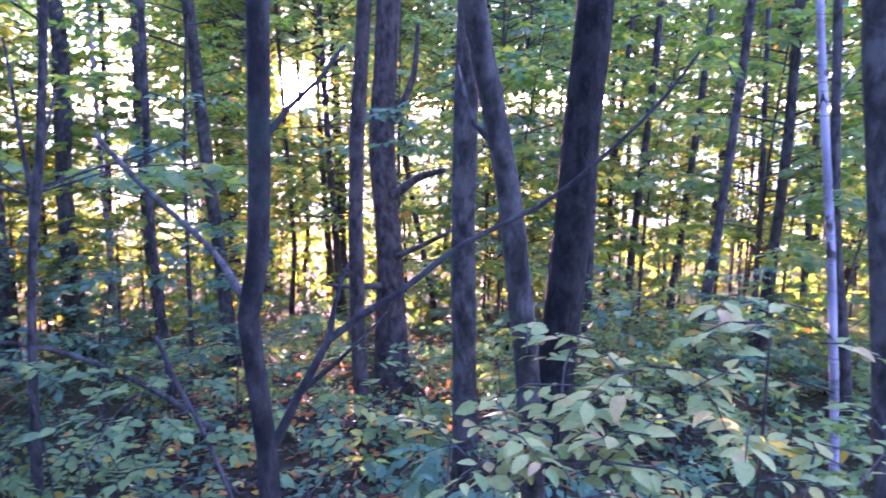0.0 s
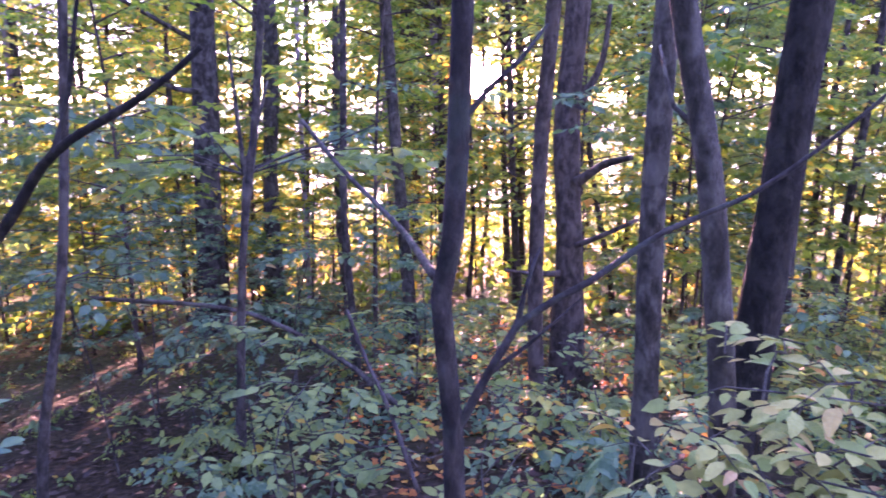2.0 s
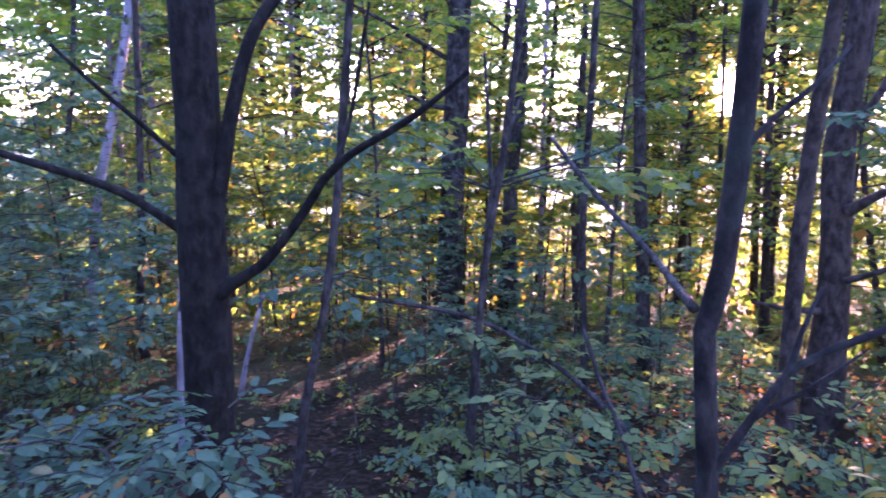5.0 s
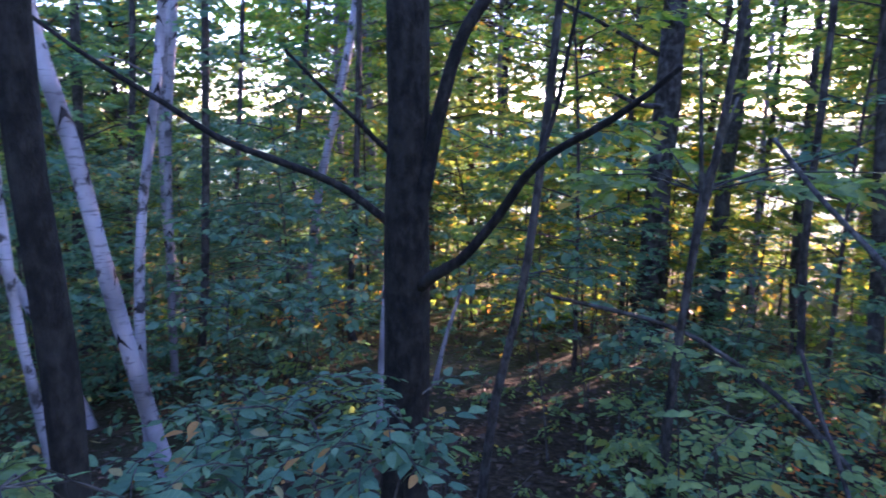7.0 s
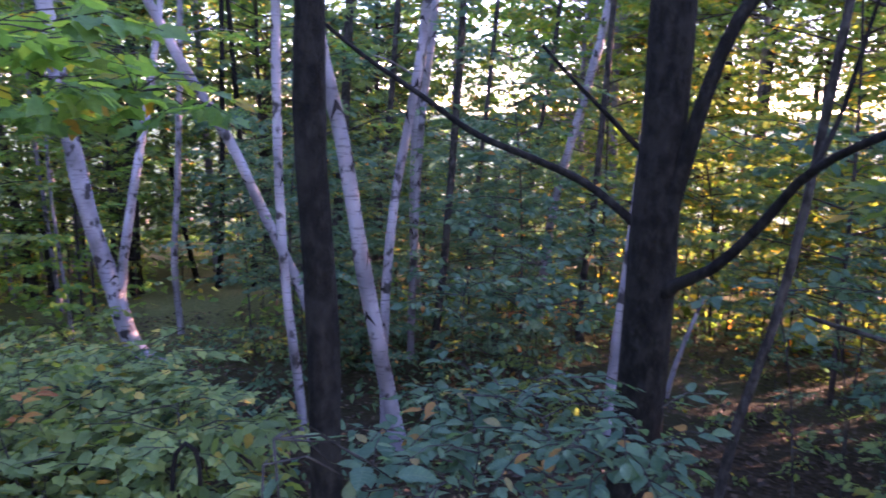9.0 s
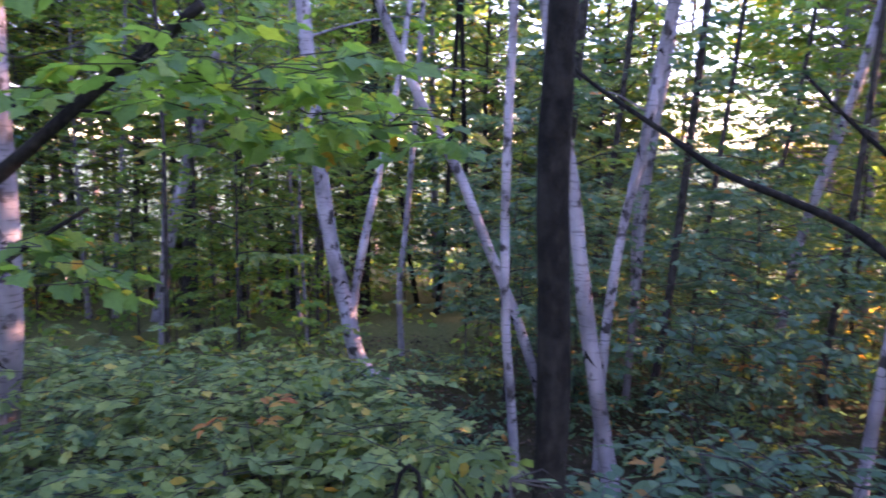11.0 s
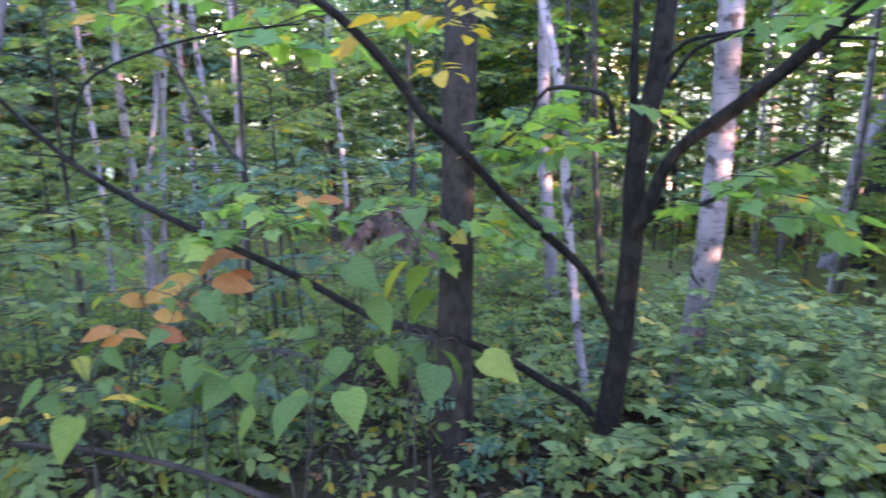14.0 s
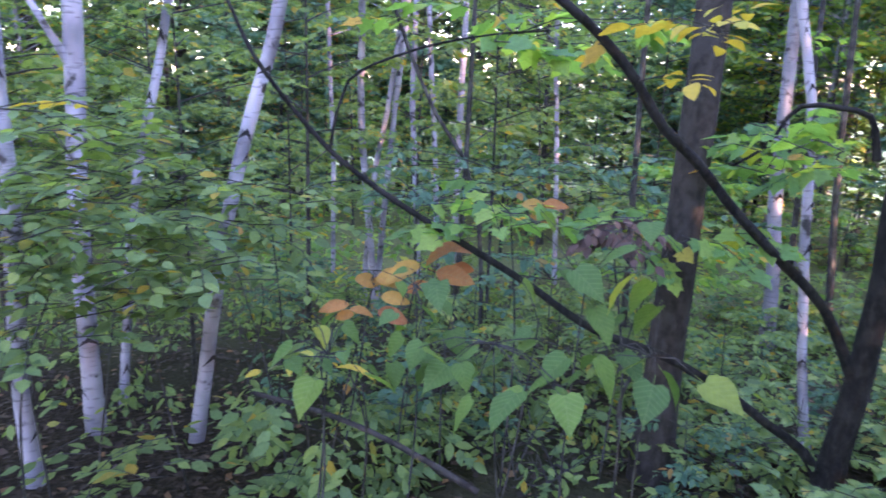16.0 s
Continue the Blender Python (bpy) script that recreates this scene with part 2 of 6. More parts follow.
def soil_material():
    m, n, l, bsdf = material("forest_soil")
    co = n.new("ShaderNodeTexCoord")
    big, small = n.new("ShaderNodeTexNoise"), n.new("ShaderNodeTexNoise")
    big.inputs["Scale"].default_value, small.inputs["Scale"].default_value = 0.6, 22.0
    big.inputs["Detail"].default_value = small.inputs["Detail"].default_value = 6.0
    for t in (big, small):
        l.new(co.outputs["Object"], t.inputs["Vector"])
    a = ramp(n, [(0.3, (0.012, 0.009, 0.006)), (0.5, (0.026, 0.020, 0.013)), (0.7, (0.055, 0.042, 0.027))])
    b = ramp(n, [(0.45, (0, 0, 0)), (0.62, (1, 1, 1))])
    l.new(small.outputs["Fac"], a.inputs["Fac"])
    l.new(big.outputs["Fac"], b.inputs["Fac"])
    mix = n.new("ShaderNodeMixRGB")
    l.new(b.outputs["Color"], mix.inputs["Fac"])
    l.new(a.outputs["Color"], mix.inputs["Color1"])
    mix.inputs["Color2"].default_value = (0.032, 0.032, 0.016, 1)
    far = n.new("ShaderNodeVectorMath")
    far.operation = "LENGTH"
    l.new(co.outputs["Object"], far.inputs[0])
    # grass starts at 6 m, pulled in so its paler colour stands for the glade's skylight
    edge = n.new("ShaderNodeMapRange")
    edge.inputs["From Min"].default_value, edge.inputs["From Max"].default_value = 6.0, 11.0
    l.new(far.outputs["Value"], edge.inputs["Value"])
    grass = ramp(n, [(0.3, (0.075, 0.09, 0.035)), (0.5, (0.13, 0.145, 0.055)), (0.7, (0.19, 0.19, 0.08))])
    l.new(small.outputs["Fac"], grass.inputs["Fac"])
    meadow = n.new("ShaderNodeMixRGB")
    l.new(edge.outputs["Result"], meadow.inputs["Fac"])
    l.new(mix.outputs["Color"], meadow.inputs["Color1"])
    l.new(grass.outputs["Color"], meadow.inputs["Color2"])
    # past 26 m the grass is paler: the open field's sunlight put into its colour
    rim = n.new("ShaderNodeMapRange")
    rim.inputs["From Min"].default_value, rim.inputs["From Max"].default_value = 26.0, 32.0
    l.new(far.outputs["Value"], rim.inputs["Value"])
    sunlit_grass = ramp(n, [(0.3, (0.20, 0.23, 0.09)), (0.5, (0.27, 0.29, 0.13)), (0.7, (0.34, 0.34, 0.18))])
    l.new(small.outputs["Fac"], sunlit_grass.inputs["Fac"])
    field = n.new("ShaderNodeMixRGB")
    l.new(rim.outputs["Result"], field.inputs["Fac"])
    l.new(meadow.outputs["Color"], field.inputs["Color1"])
    l.new(sunlit_grass.outputs["Color"], field.inputs["Color2"])
    l.new(field.outputs["Color"], bsdf.inputs["Base Color"])
    bsdf.inputs["Roughness"].default_value = 0.95
    bsdf.inputs["Specular IOR Level"].default_value = 0.05
    bump = n.new("ShaderNodeBump")
    bump.inputs["Strength"].default_value, bump.inputs["Distance"].default_value = 0.8, 0.05
    l.new(small.outputs["Fac"], bump.inputs["Height"])
    l.new(bump.outputs["Normal"], bsdf.inputs["Normal"])
    return m


# ---------------------------------------------------------------- mesh helpers
def ground_z(x, y):
    """The knoll: it falls away on every side."""
    d = math.hypot(x, y)
    bumps = 0.10 * noise.noise((x * 0.45, y * 0.45, 3.1)) + 0.03 * noise.noise((x * 1.7, y * 1.7, 8.2))
    return -4.6 * (1 - math.exp(-d / 30.0)) + bumps * min(1.0, d / 2.0)


def polar(az, d):
    """A place on the ground: degrees to the left of +y, metres from the knoll's top."""
    return -math.sin(radians(az)) * d, math.cos(radians(az)) * d


def mesh_of(name, verts, faces, mat, smooth=True):
    me = bpy.data.meshes.new(name)
    me.from_pydata([tuple(v) for v in verts], [], faces)
    me.materials.append(mat)
    if smooth:
        me.polygons.foreach_set("use_smooth", [True] * len(me.polygons))
    me.update()
    return me


def part(name, me, parent, label=""):
    ob = new(name, me)
    ob.parent = parent
    return tagged(ob, label)


def thing(name, at, label, category, group="", kind=""):
    root = new(name)
    root.empty_display_size = 0.1
    root.location = at
    return tagged(root, label, category, group, kind)


def curve_points(pts, step):
    """A smooth line through the points."""
    pts = [np.array(p, float) for p in pts]
    if len(pts) < 3:
        pts = [pts[0], (pts[0] + pts[-1]) / 2, pts[-1]]
    ext = [2 * pts[0] - pts[1], *pts, 2 * pts[-1] - pts[-2]]
    out = []
    for a, b, c, d in zip(ext, ext[1:], ext[2:], ext[3:]):
        before, here, after = (max(1e-6, np.linalg.norm(q)) for q in (b - a, c - b, d - c))
        go, come = ((b - a) / before + (c - b) / here) * here / 2, ((c - b) / here + (d - c) / after) * here / 2
        n = max(1, int(here / step))
        for k in range(n):
            t = k / n
            out.append((2 * t ** 3 - 3 * t * t + 1) * b + (t ** 3 - 2 * t * t + t) * go + (3 * t * t - 2 * t ** 3) * c + (t ** 3 - t * t) * come)
    out.append(pts[-1])
    return np.array(out)


def tube(pts, r0, r1, sides=8, step=0.12, rough=0.10, flare=0.0, seed=0):
    """Vertices and faces of a tapered, slightly lumpy stem."""
    c = curve_points(pts, step)
    seg = np.linalg.norm(np.diff(c, axis=0), axis=1)
    run = np.r_[0, np.cumsum(seg)]
    share = run / max(run[-1], 1e-6)
    rad = r0 + (r1 - r0) * share
    if flare:
        rad = rad * (1 + flare * np.exp(-run / (r0 * 5)))
    tan = np.gradient(c, axis=0)
    tan /= np.linalg.norm(tan, axis=1, keepdims=True) + 1e-9
    ref = np.array([1.0, 0, 0]) if abs(tan[0][0]) < 0.8 else np.array([0, 1.0, 0])
    verts, faces = [], []
    for i, (p, t, r) in enumerate(zip(c, tan, rad)):
        u = np.cross(t, ref)
        u /= np.linalg.norm(u) + 1e-9
        v = np.cross(t, u)
        for k in range(sides):
            a = 2 * math.pi * k / sides
            lump = 1 + rough * noise.noise((math.cos(a) * 1.3 + seed * 7.7, math.sin(a) * 1.3, run[i] / (r0 * 5 + 0.02)))
            verts.append(p + (u * math.cos(a) + v * math.sin(a)) * r * lump)
    m = len(c)
    for i in range(m - 1):
        for k in range(sides):
            k2 = (k + 1) % sides
            faces.append((i * sides + k, i * sides + k2, (i + 1) * sides + k2, (i + 1) * sides + k))
    faces.append(tuple(range((m - 1) * sides, m * sides)))
    return verts, faces


def join(pieces):
    verts, faces = [], []
    for v, f in pieces:
        k = len(verts)
        verts += list(v)
        faces += [tuple(i + k for i in q) for q in f]
    return verts, faces


# leaf outlines: (along, across, lift), faces
LEAF_FINE = (np.array([(0, 0, 0), (0.12, 0.0, 0), (0.30, 0.26, 0.03), (0.34, 0, -0.03), (0.30, -0.26, 0.03), (0.62, 0.24, 0.0), (0.66, 0, -0.04), (0.62, -0.24, 0.0), (1.0, 0, -0.10)]),
             [(0, 1, 2), (1, 3, 2), (0, 4, 1), (1, 4, 3), (2, 3, 6, 5), (3, 4, 7, 6), (5, 6, 8), (6, 7, 8)])
LEAF_MID = (np.array([(0, 0, 0), (0.24, 0.23, 0.03), (0.62, 0.23, 0.0), (1, 0, -0.10), (0.62, -0.23, 0.0), (0.24, -0.23, 0.03), (0.45, 0, -0.03)]), [(0, 1, 6), (1, 2, 6), (2, 3, 6), (3, 4, 6), (4, 5, 6), (5, 0, 6)])
LEAF_FAR = (np.array([(0, 0, 0), (0.45, 0.30, 0.05), (1, 0, -0.05), (0.45, -0.30, 0.05)]), [(0, 1, 2), (0, 2, 3)])

def lobed():
    """A maple leaf: five pointed lobes round the end of the stalk, a little cupped."""
    rim = [(0.0, 0.0), (-0.06, 0.18), (0.06, 0.38), (0.24, 0.31), (0.50, 0.43), (0.60, 0.24), (1.0, 0.0)]
    rim = rim + [(x, -y) for x, y in rim[-2:0:-1]]
    pts = [(0.30, 0.0, -0.03)] + [(x, y, 0.14 * abs(y) - 0.10 * x * x) for x, y in rim]
    n = len(rim)
    return np.array(pts), [(0, 1 + (i + 1) % n, 1 + i) for i in range(n)]


LEAF_MAPLE = lobed()


def leaves(name, base, way, up, size, mat, shape=LEAF_FINE):
    """One mesh of many leaves: where each starts, where it points, its upper side and its length."""
    base, way, up, size = (np.asarray(a, float) for a in (base, way, up, size))
    way = way / (np.linalg.norm(way, axis=1, keepdims=True) + 1e-9)
    side = np.cross(up, way)
    side /= np.linalg.norm(side, axis=1, keepdims=True) + 1e-9
    up = np.cross(way, side)
    tpl, fc = shape
    v = base[:, None, :] + size[:, None, None] * (tpl[None, :, 0:1] * way[:, None, :] + tpl[None, :, 1:2] * side[:, None, :] + tpl[None, :, 2:3] * up[:, None, :])
    n, k = len(base), len(tpl)
    me = bpy.data.meshes.new(name)
    loops = np.concatenate([np.array(f) for f in fc])
    lens = np.array([len(f) for f in fc])
    all_loops = (loops[None, :] + (np.arange(n) * k)[:, None]).ravel()
    all_lens = np.tile(lens, n)
    me.vertices.add(n * k)
    me.vertices.foreach_set("co", v.ravel())
    me.loops.add(len(all_loops))
    me.loops.foreach_set("vertex_index", all_loops)
    me.polygons.add(len(all_lens))
    me.polygons.foreach_set("loop_start", np.r_[0, np.cumsum(all_lens)[:-1]])
    me.polygons.foreach_set("loop_total", all_lens)
    me.materials.append(mat)
    me.update(calc_edges=True)
    return me


def spray(rng, root, way, length, count, size, droop=0.25, flat=0.55, hang=0.95):
    """A leafy twig: its line, and the leaves along it on both sides."""
    way = np.array(way, float)
    way /= np.linalg.norm(way)
    root = np.array(root, float)
    tip = root + way * length + np.array([0, 0, -droop * length])
    mid = root + way * length * 0.5 + np.array([0, 0, 0.04 * length])
    line = [root, mid, tip]
    side = np.cross((0, 0, 1), way)
    side /= np.linalg.norm(side) + 1e-9
    b, w, u, s = [], [], [], []
    for i in range(count):
        t = 0.15 + 0.85 * (i + 0.5) / count
        p = (1 - t) ** 2 * root + 2 * t * (1 - t) * mid + t * t * tip
        sg = 1 if i % 2 else -1
        d = way * rng.uniform(0.3, 0.9) + side * sg * rng.uniform(0.5, 1.0) + np.array([0, 0, rng.uniform(-hang, 0.2)])
        if i >= count - 1:
            d = way + np.array([0, 0, -0.3])
        b.append(p)
        w.append(d)
        u.append(np.array([rng.gauss(0, flat), rng.gauss(0, flat), 1.0]))
        s.append(size * rng.uniform(0.6, 1.15))
    return line, (b, w, u, s)


# ---------------------------------------------------------------- trees
def branch_scars(root, v, sides, rng):
    """Black drooping chevrons where a birch has shed its branches, laid over the bark."""
    rings = v.reshape(-1, sides, 3)

    def skin(i, k):
        a, b = int(i), int(math.floor(k))
        fi, fk = i - a, k - b
        p = sum(w * rings[r % len(rings)][q % sides] for w, r, q in (((1 - fi) * (1 - fk), a, b), ((1 - fi) * fk, a, b + 1), (fi * (1 - fk), a + 1, b), (fi * fk, a + 1, b + 1)))
        mid = rings[a].mean(axis=0) * (1 - fi) + rings[a + 1].mean(axis=0) * fi
        away = p - mid
        return p + away / (np.linalg.norm(away) + 1e-9) * 0.004
    step = np.linalg.norm(rings[1].mean(axis=0) - rings[0].mean(axis=0))
    i, top = rng.uniform(2, 5), min(len(rings) - 4, 4.2 / step)
    while i < top:
        k, half, tall = rng.uniform(0, sides), rng.uniform(0.09, 0.24) * sides, rng.uniform(0.025, 0.06) / step
        verts, faces = [], []
        for c in range(9):
            u = (c - 4) / 4
            thick = tall * (1.0 - 0.9 * abs(u)) * rng.uniform(0.8, 1.2)
            low = i - 1.3 * tall * abs(u) ** 1.2
            verts += [skin(max(0.0, low), k + u * half), skin(max(0.0, low) + thick, k + u * half * 0.96)]
            if c:
                n = len(verts)
                faces.append((n - 4, n - 2, n - 1, n - 3))
        part("scar", mesh_of("scar", verts, faces, SCAR), root, "black branch scar")
        i += rng.uniform(0.10, 0.42) / step


def tree(name, mat, spine, r0, r1, crown=None, label="", limbs=(), leaf=None):
    """A single tree: trunk, its limbs, and a crown of sprays above the given height."""
    rng = random.Random(hash(tuple(spine[0])) & 0xffff)
    seed = rng.random() * 10
    base = np.array(spine[0])
    root = thing(name, tuple(base), label or LABELS[name], "tree", GROUPS.get(name, ""))
    rel = [np.array(p) - base for p in spine]
    big = r0 > 0.03
    v, f = tube(rel, r0, r1 * 0.8, 12 if big else 8, 0.10 if big else 0.2, 0.13, 0.12 if "birch" in name else 0.5 if big else 0.2, seed)
    part("trunk", mesh_of("trunk", v, f, mat), root)
    if name in ("paper_birch", "grey_birch") and math.hypot(base[0], base[1]) < 9:
        branch_scars(root, np.array(v), 12 if big else 8, rng)
    for k, (pts, a, b) in enumerate(limbs):
        v, f = tube([np.array(p) - base for p in pts], a, b, 8, 0.06, 0.16, 0.25, seed + k + 1)
        part("limb", mesh_of("limb", v, f, mat), root)
    if crown:
        reach, count, low, _ = crown
        low *= 0.62
        if math.hypot(base[0], base[1]) < 5.5:
            count, low = count * 0.75, max(low, 2.7)
        top = rel[-1][2]
        twigs, bb, ww, uu, ss = [], [], [], [], []
        heights = max(1, int(count / 60))
        line = curve_points(rel, 0.3)
        for i in range(heights):
            h = low + (top - low) * ((i + 0.5) / heights)
            h = min(h, top - 0.05)
            at = line[int(np.argmin(abs(line[:, 2] - h)))]
            az = rng.uniform(0, 2 * math.pi)
            way = np.array([math.cos(az), math.sin(az), rng.uniform(0.1, 0.6)])
            ln = reach * rng.uniform(0.6, 1.1)
            end = at + way * ln
            twigs.append(tube([at, at + way * ln * 0.5 + np.array([0, 0, 0.06]), end], max(0.006, r1 * 0.35), 0.003, 5, 0.3, 0.1, 0, i))
            for j in range(5):
                t = 0.3 + 0.7 * (j + 0.5) / 5
                a2 = az + rng.uniform(-1.1, 1.1)
                p = at + way * ln * t
                ln2, (b, w, u, s) = spray(rng, p, (math.cos(a2), math.sin(a2), rng.uniform(-0.1, 0.3)), rng.uniform(0.35, 0.6) * max(0.8, reach * 0.6), 12, 0.115, 0.25, 0.45, 0.6)
                bb += b; ww += w; uu += u; ss += s
        tagged(part("twigwork", mesh_of("twigwork", *join(twigs), mat), root), kind="stuff")
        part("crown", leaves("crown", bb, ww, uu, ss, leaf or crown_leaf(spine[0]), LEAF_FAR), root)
        root.matrix_basis = Matrix.Translation(base)
        open_gap(root)
    return root


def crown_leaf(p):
    # colour by bearing: sun glow painted yellow, shade blue, the backlit stretch bright
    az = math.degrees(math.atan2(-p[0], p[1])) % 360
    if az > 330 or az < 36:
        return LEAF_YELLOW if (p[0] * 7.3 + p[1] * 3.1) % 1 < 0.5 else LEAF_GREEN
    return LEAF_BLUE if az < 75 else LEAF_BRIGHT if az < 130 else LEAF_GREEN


LABELS = {
    "slender_tree": "slender straight grey forest tree",
    "grey_maple": "grey-barked maple with a clean trunk",
    "paper_birch": "white-barked paper birch with dark lenticels",
    "pole_sapling": "thin dark pole-like sapling in the understorey",
    "leaning_sapling": "thin dark sapling leaning over bare litter",
    "dark_tree": "dark straight forest trunk in the shade",
    "pole_tree": "thin straight tree standing deep in the wood",
    "far_birch": "thin pale birch far back in the thicket",
}
GROUPS = {"paper_birch": "birches of the wood", "pole_sapling": "pole saplings of the understorey", "pole_tree": "thin trees deep in the wood", "far_birch": "birches of the far thicket", "slender_tree": "slender trees to the west", "grey_maple": "grey maples"}


# ---------------------------------------------------------------- ground
def build_ground():
    """One sheet, fine near the knoll and coarse out to the horizon."""
    rings = [0.0] + [0.25 * 1.085 ** i for i in range(110)]
    rings = [r for r in rings if r < 1800] + [2500.0]
    n = 96
    verts, faces = [(0, 0, ground_z(0, 0))], []
    for r in rings[1:]:
        for k in range(n):
            x, y = r * math.cos(2 * math.pi * k / n), r * math.sin(2 * math.pi * k / n)
            verts.append((x, y, ground_z(x, y)))
    for k in range(n):
        faces.append((0, 1 + k, 1 + (k + 1) % n))
    for i in range(len(rings) - 2):
        for k in range(n):
            a, b = 1 + i * n + k, 1 + i * n + (k + 1) % n
            faces.append((a, a + n, b + n, b))
    tagged(new("ground", mesh_of("ground", verts, faces, soil_material())), "brown forest floor of leaf litter and soil on a low knoll", "ground", kind="structure")


build_ground()


def build_litter(name, count, near, far, size, mat, label, seed, az0=-60, az1=200):
    rng = np.random.default_rng(seed)
    d = np.sqrt(rng.uniform(near ** 2, far ** 2, count))
    az = rng.uniform(az0, az1, count)
    x, y = -np.sin(np.radians(az)) * d, np.cos(np.radians(az)) * d
    z = np.array([ground_z(a, b) for a, b in zip(x, y)]) + rng.uniform(0.004, 0.03, count)
    way = np.stack([rng.normal(size=count), rng.normal(size=count), rng.normal(0, 0.25, count)], 1)
    up = np.stack([rng.normal(0, 0.35, count), rng.normal(0, 0.35, count), np.ones(count)], 1)
    tagged(new(name, leaves(name, np.stack([x, y, z], 1), way, up, rng.uniform(0.6, 1.2, count) * size, mat, LEAF_FAR)), label, "leaf litter", kind="stuff")


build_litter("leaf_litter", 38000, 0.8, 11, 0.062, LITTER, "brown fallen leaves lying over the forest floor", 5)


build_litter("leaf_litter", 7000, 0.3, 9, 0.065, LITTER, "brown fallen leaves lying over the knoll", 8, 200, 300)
build_litter("turned_leaves", 1500, 3.6, 8.5, 0.09, LEAF_ORANGE, "fresh orange and rust leaves among the litter", 6, -8, 24)


def build_undergrowth(name, clumps, az0, az1, near, far, tall, size, mat, label, seed, *bares, share=0.85):
    """Seedlings and herbs: low domes of leaves on the forest floor."""
    rng = np.random.default_rng(seed)
    per = 16
    d = np.sqrt(rng.uniform(near ** 2, far ** 2, clumps))
    az = rng.uniform(az0, az1, clumps)
    for bare in bares:
        ok = ~((az > bare[0]) & (az < bare[1]) & (d > bare[2]) & (d < bare[3]) & (rng.uniform(size=len(d)) < share))
        d, az = d[ok], az[ok]
    n = len(d)
    x, y = -np.sin(np.radians(az)) * d, np.cos(np.radians(az)) * d
    z = np.array([ground_z(a, b) for a, b in zip(x, y)])
    h = rng.uniform(0.35, 1.0, n) * tall
    dirs = rng.normal(size=(n, per, 3))
    dirs[..., 2] = abs(dirs[..., 2])
    dirs /= np.linalg.norm(dirs, axis=2, keepdims=True)
    reach = rng.uniform(0.3, 1.0, (n, per, 1))
    p = np.stack([x, y, z], 1)[:, None, :] + dirs * reach * np.stack([h * 0.8, h * 0.8, h], 1)[:, None, :]
    way = dirs * (1, 1, 0.1) + rng.normal(0, 0.4, (n, per, 3)) + (0, 0, -0.35)
    up = rng.normal(0, 0.45, (n, per, 3)) + (0, 0, 1)
    s = rng.uniform(0.6, 1.2, n * per) * size
    tagged(new(name, leaves(name, p.reshape(-1, 3), way.reshape(-1, 3), up.reshape(-1, 3), s, mat, LEAF_FAR if near > 8 else LEAF_MID)), label, "undergrowth", kind="stuff")


build_undergrowth("undergrowth", 1000, -60, 90, 2.2, 9, 0.36, 0.075, LEAF_BLUE, "low blue-green seedlings and herbs on the floor", 31, (34, 58, 2.6, 8.5), share=0.94)
build_undergrowth("undergrowth", 160, 30, 66, 2.4, 8, 0.14, 0.05, LEAF_GREEN, "tiny scattered seedlings on the dark litter", 35)
build_undergrowth("undergrowth", 950, 84, 200, 2.2, 9, 0.45, 0.08, LEAF_GREEN, "low green seedlings and herbs on the floor", 32, (72, 93, 4.2, 9), (162, 192, 2.5, 6.5))
# the sun-side brush has the low sun's glow in its leaf colour
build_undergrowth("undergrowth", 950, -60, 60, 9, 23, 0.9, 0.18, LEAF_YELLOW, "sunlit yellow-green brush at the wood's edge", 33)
build_undergrowth("undergrowth", 1050, 60, 200, 9, 26, 0.9, 0.16, LEAF_BRIGHT, "green brush deeper in the wood", 34, (83, 90, 8, 22))


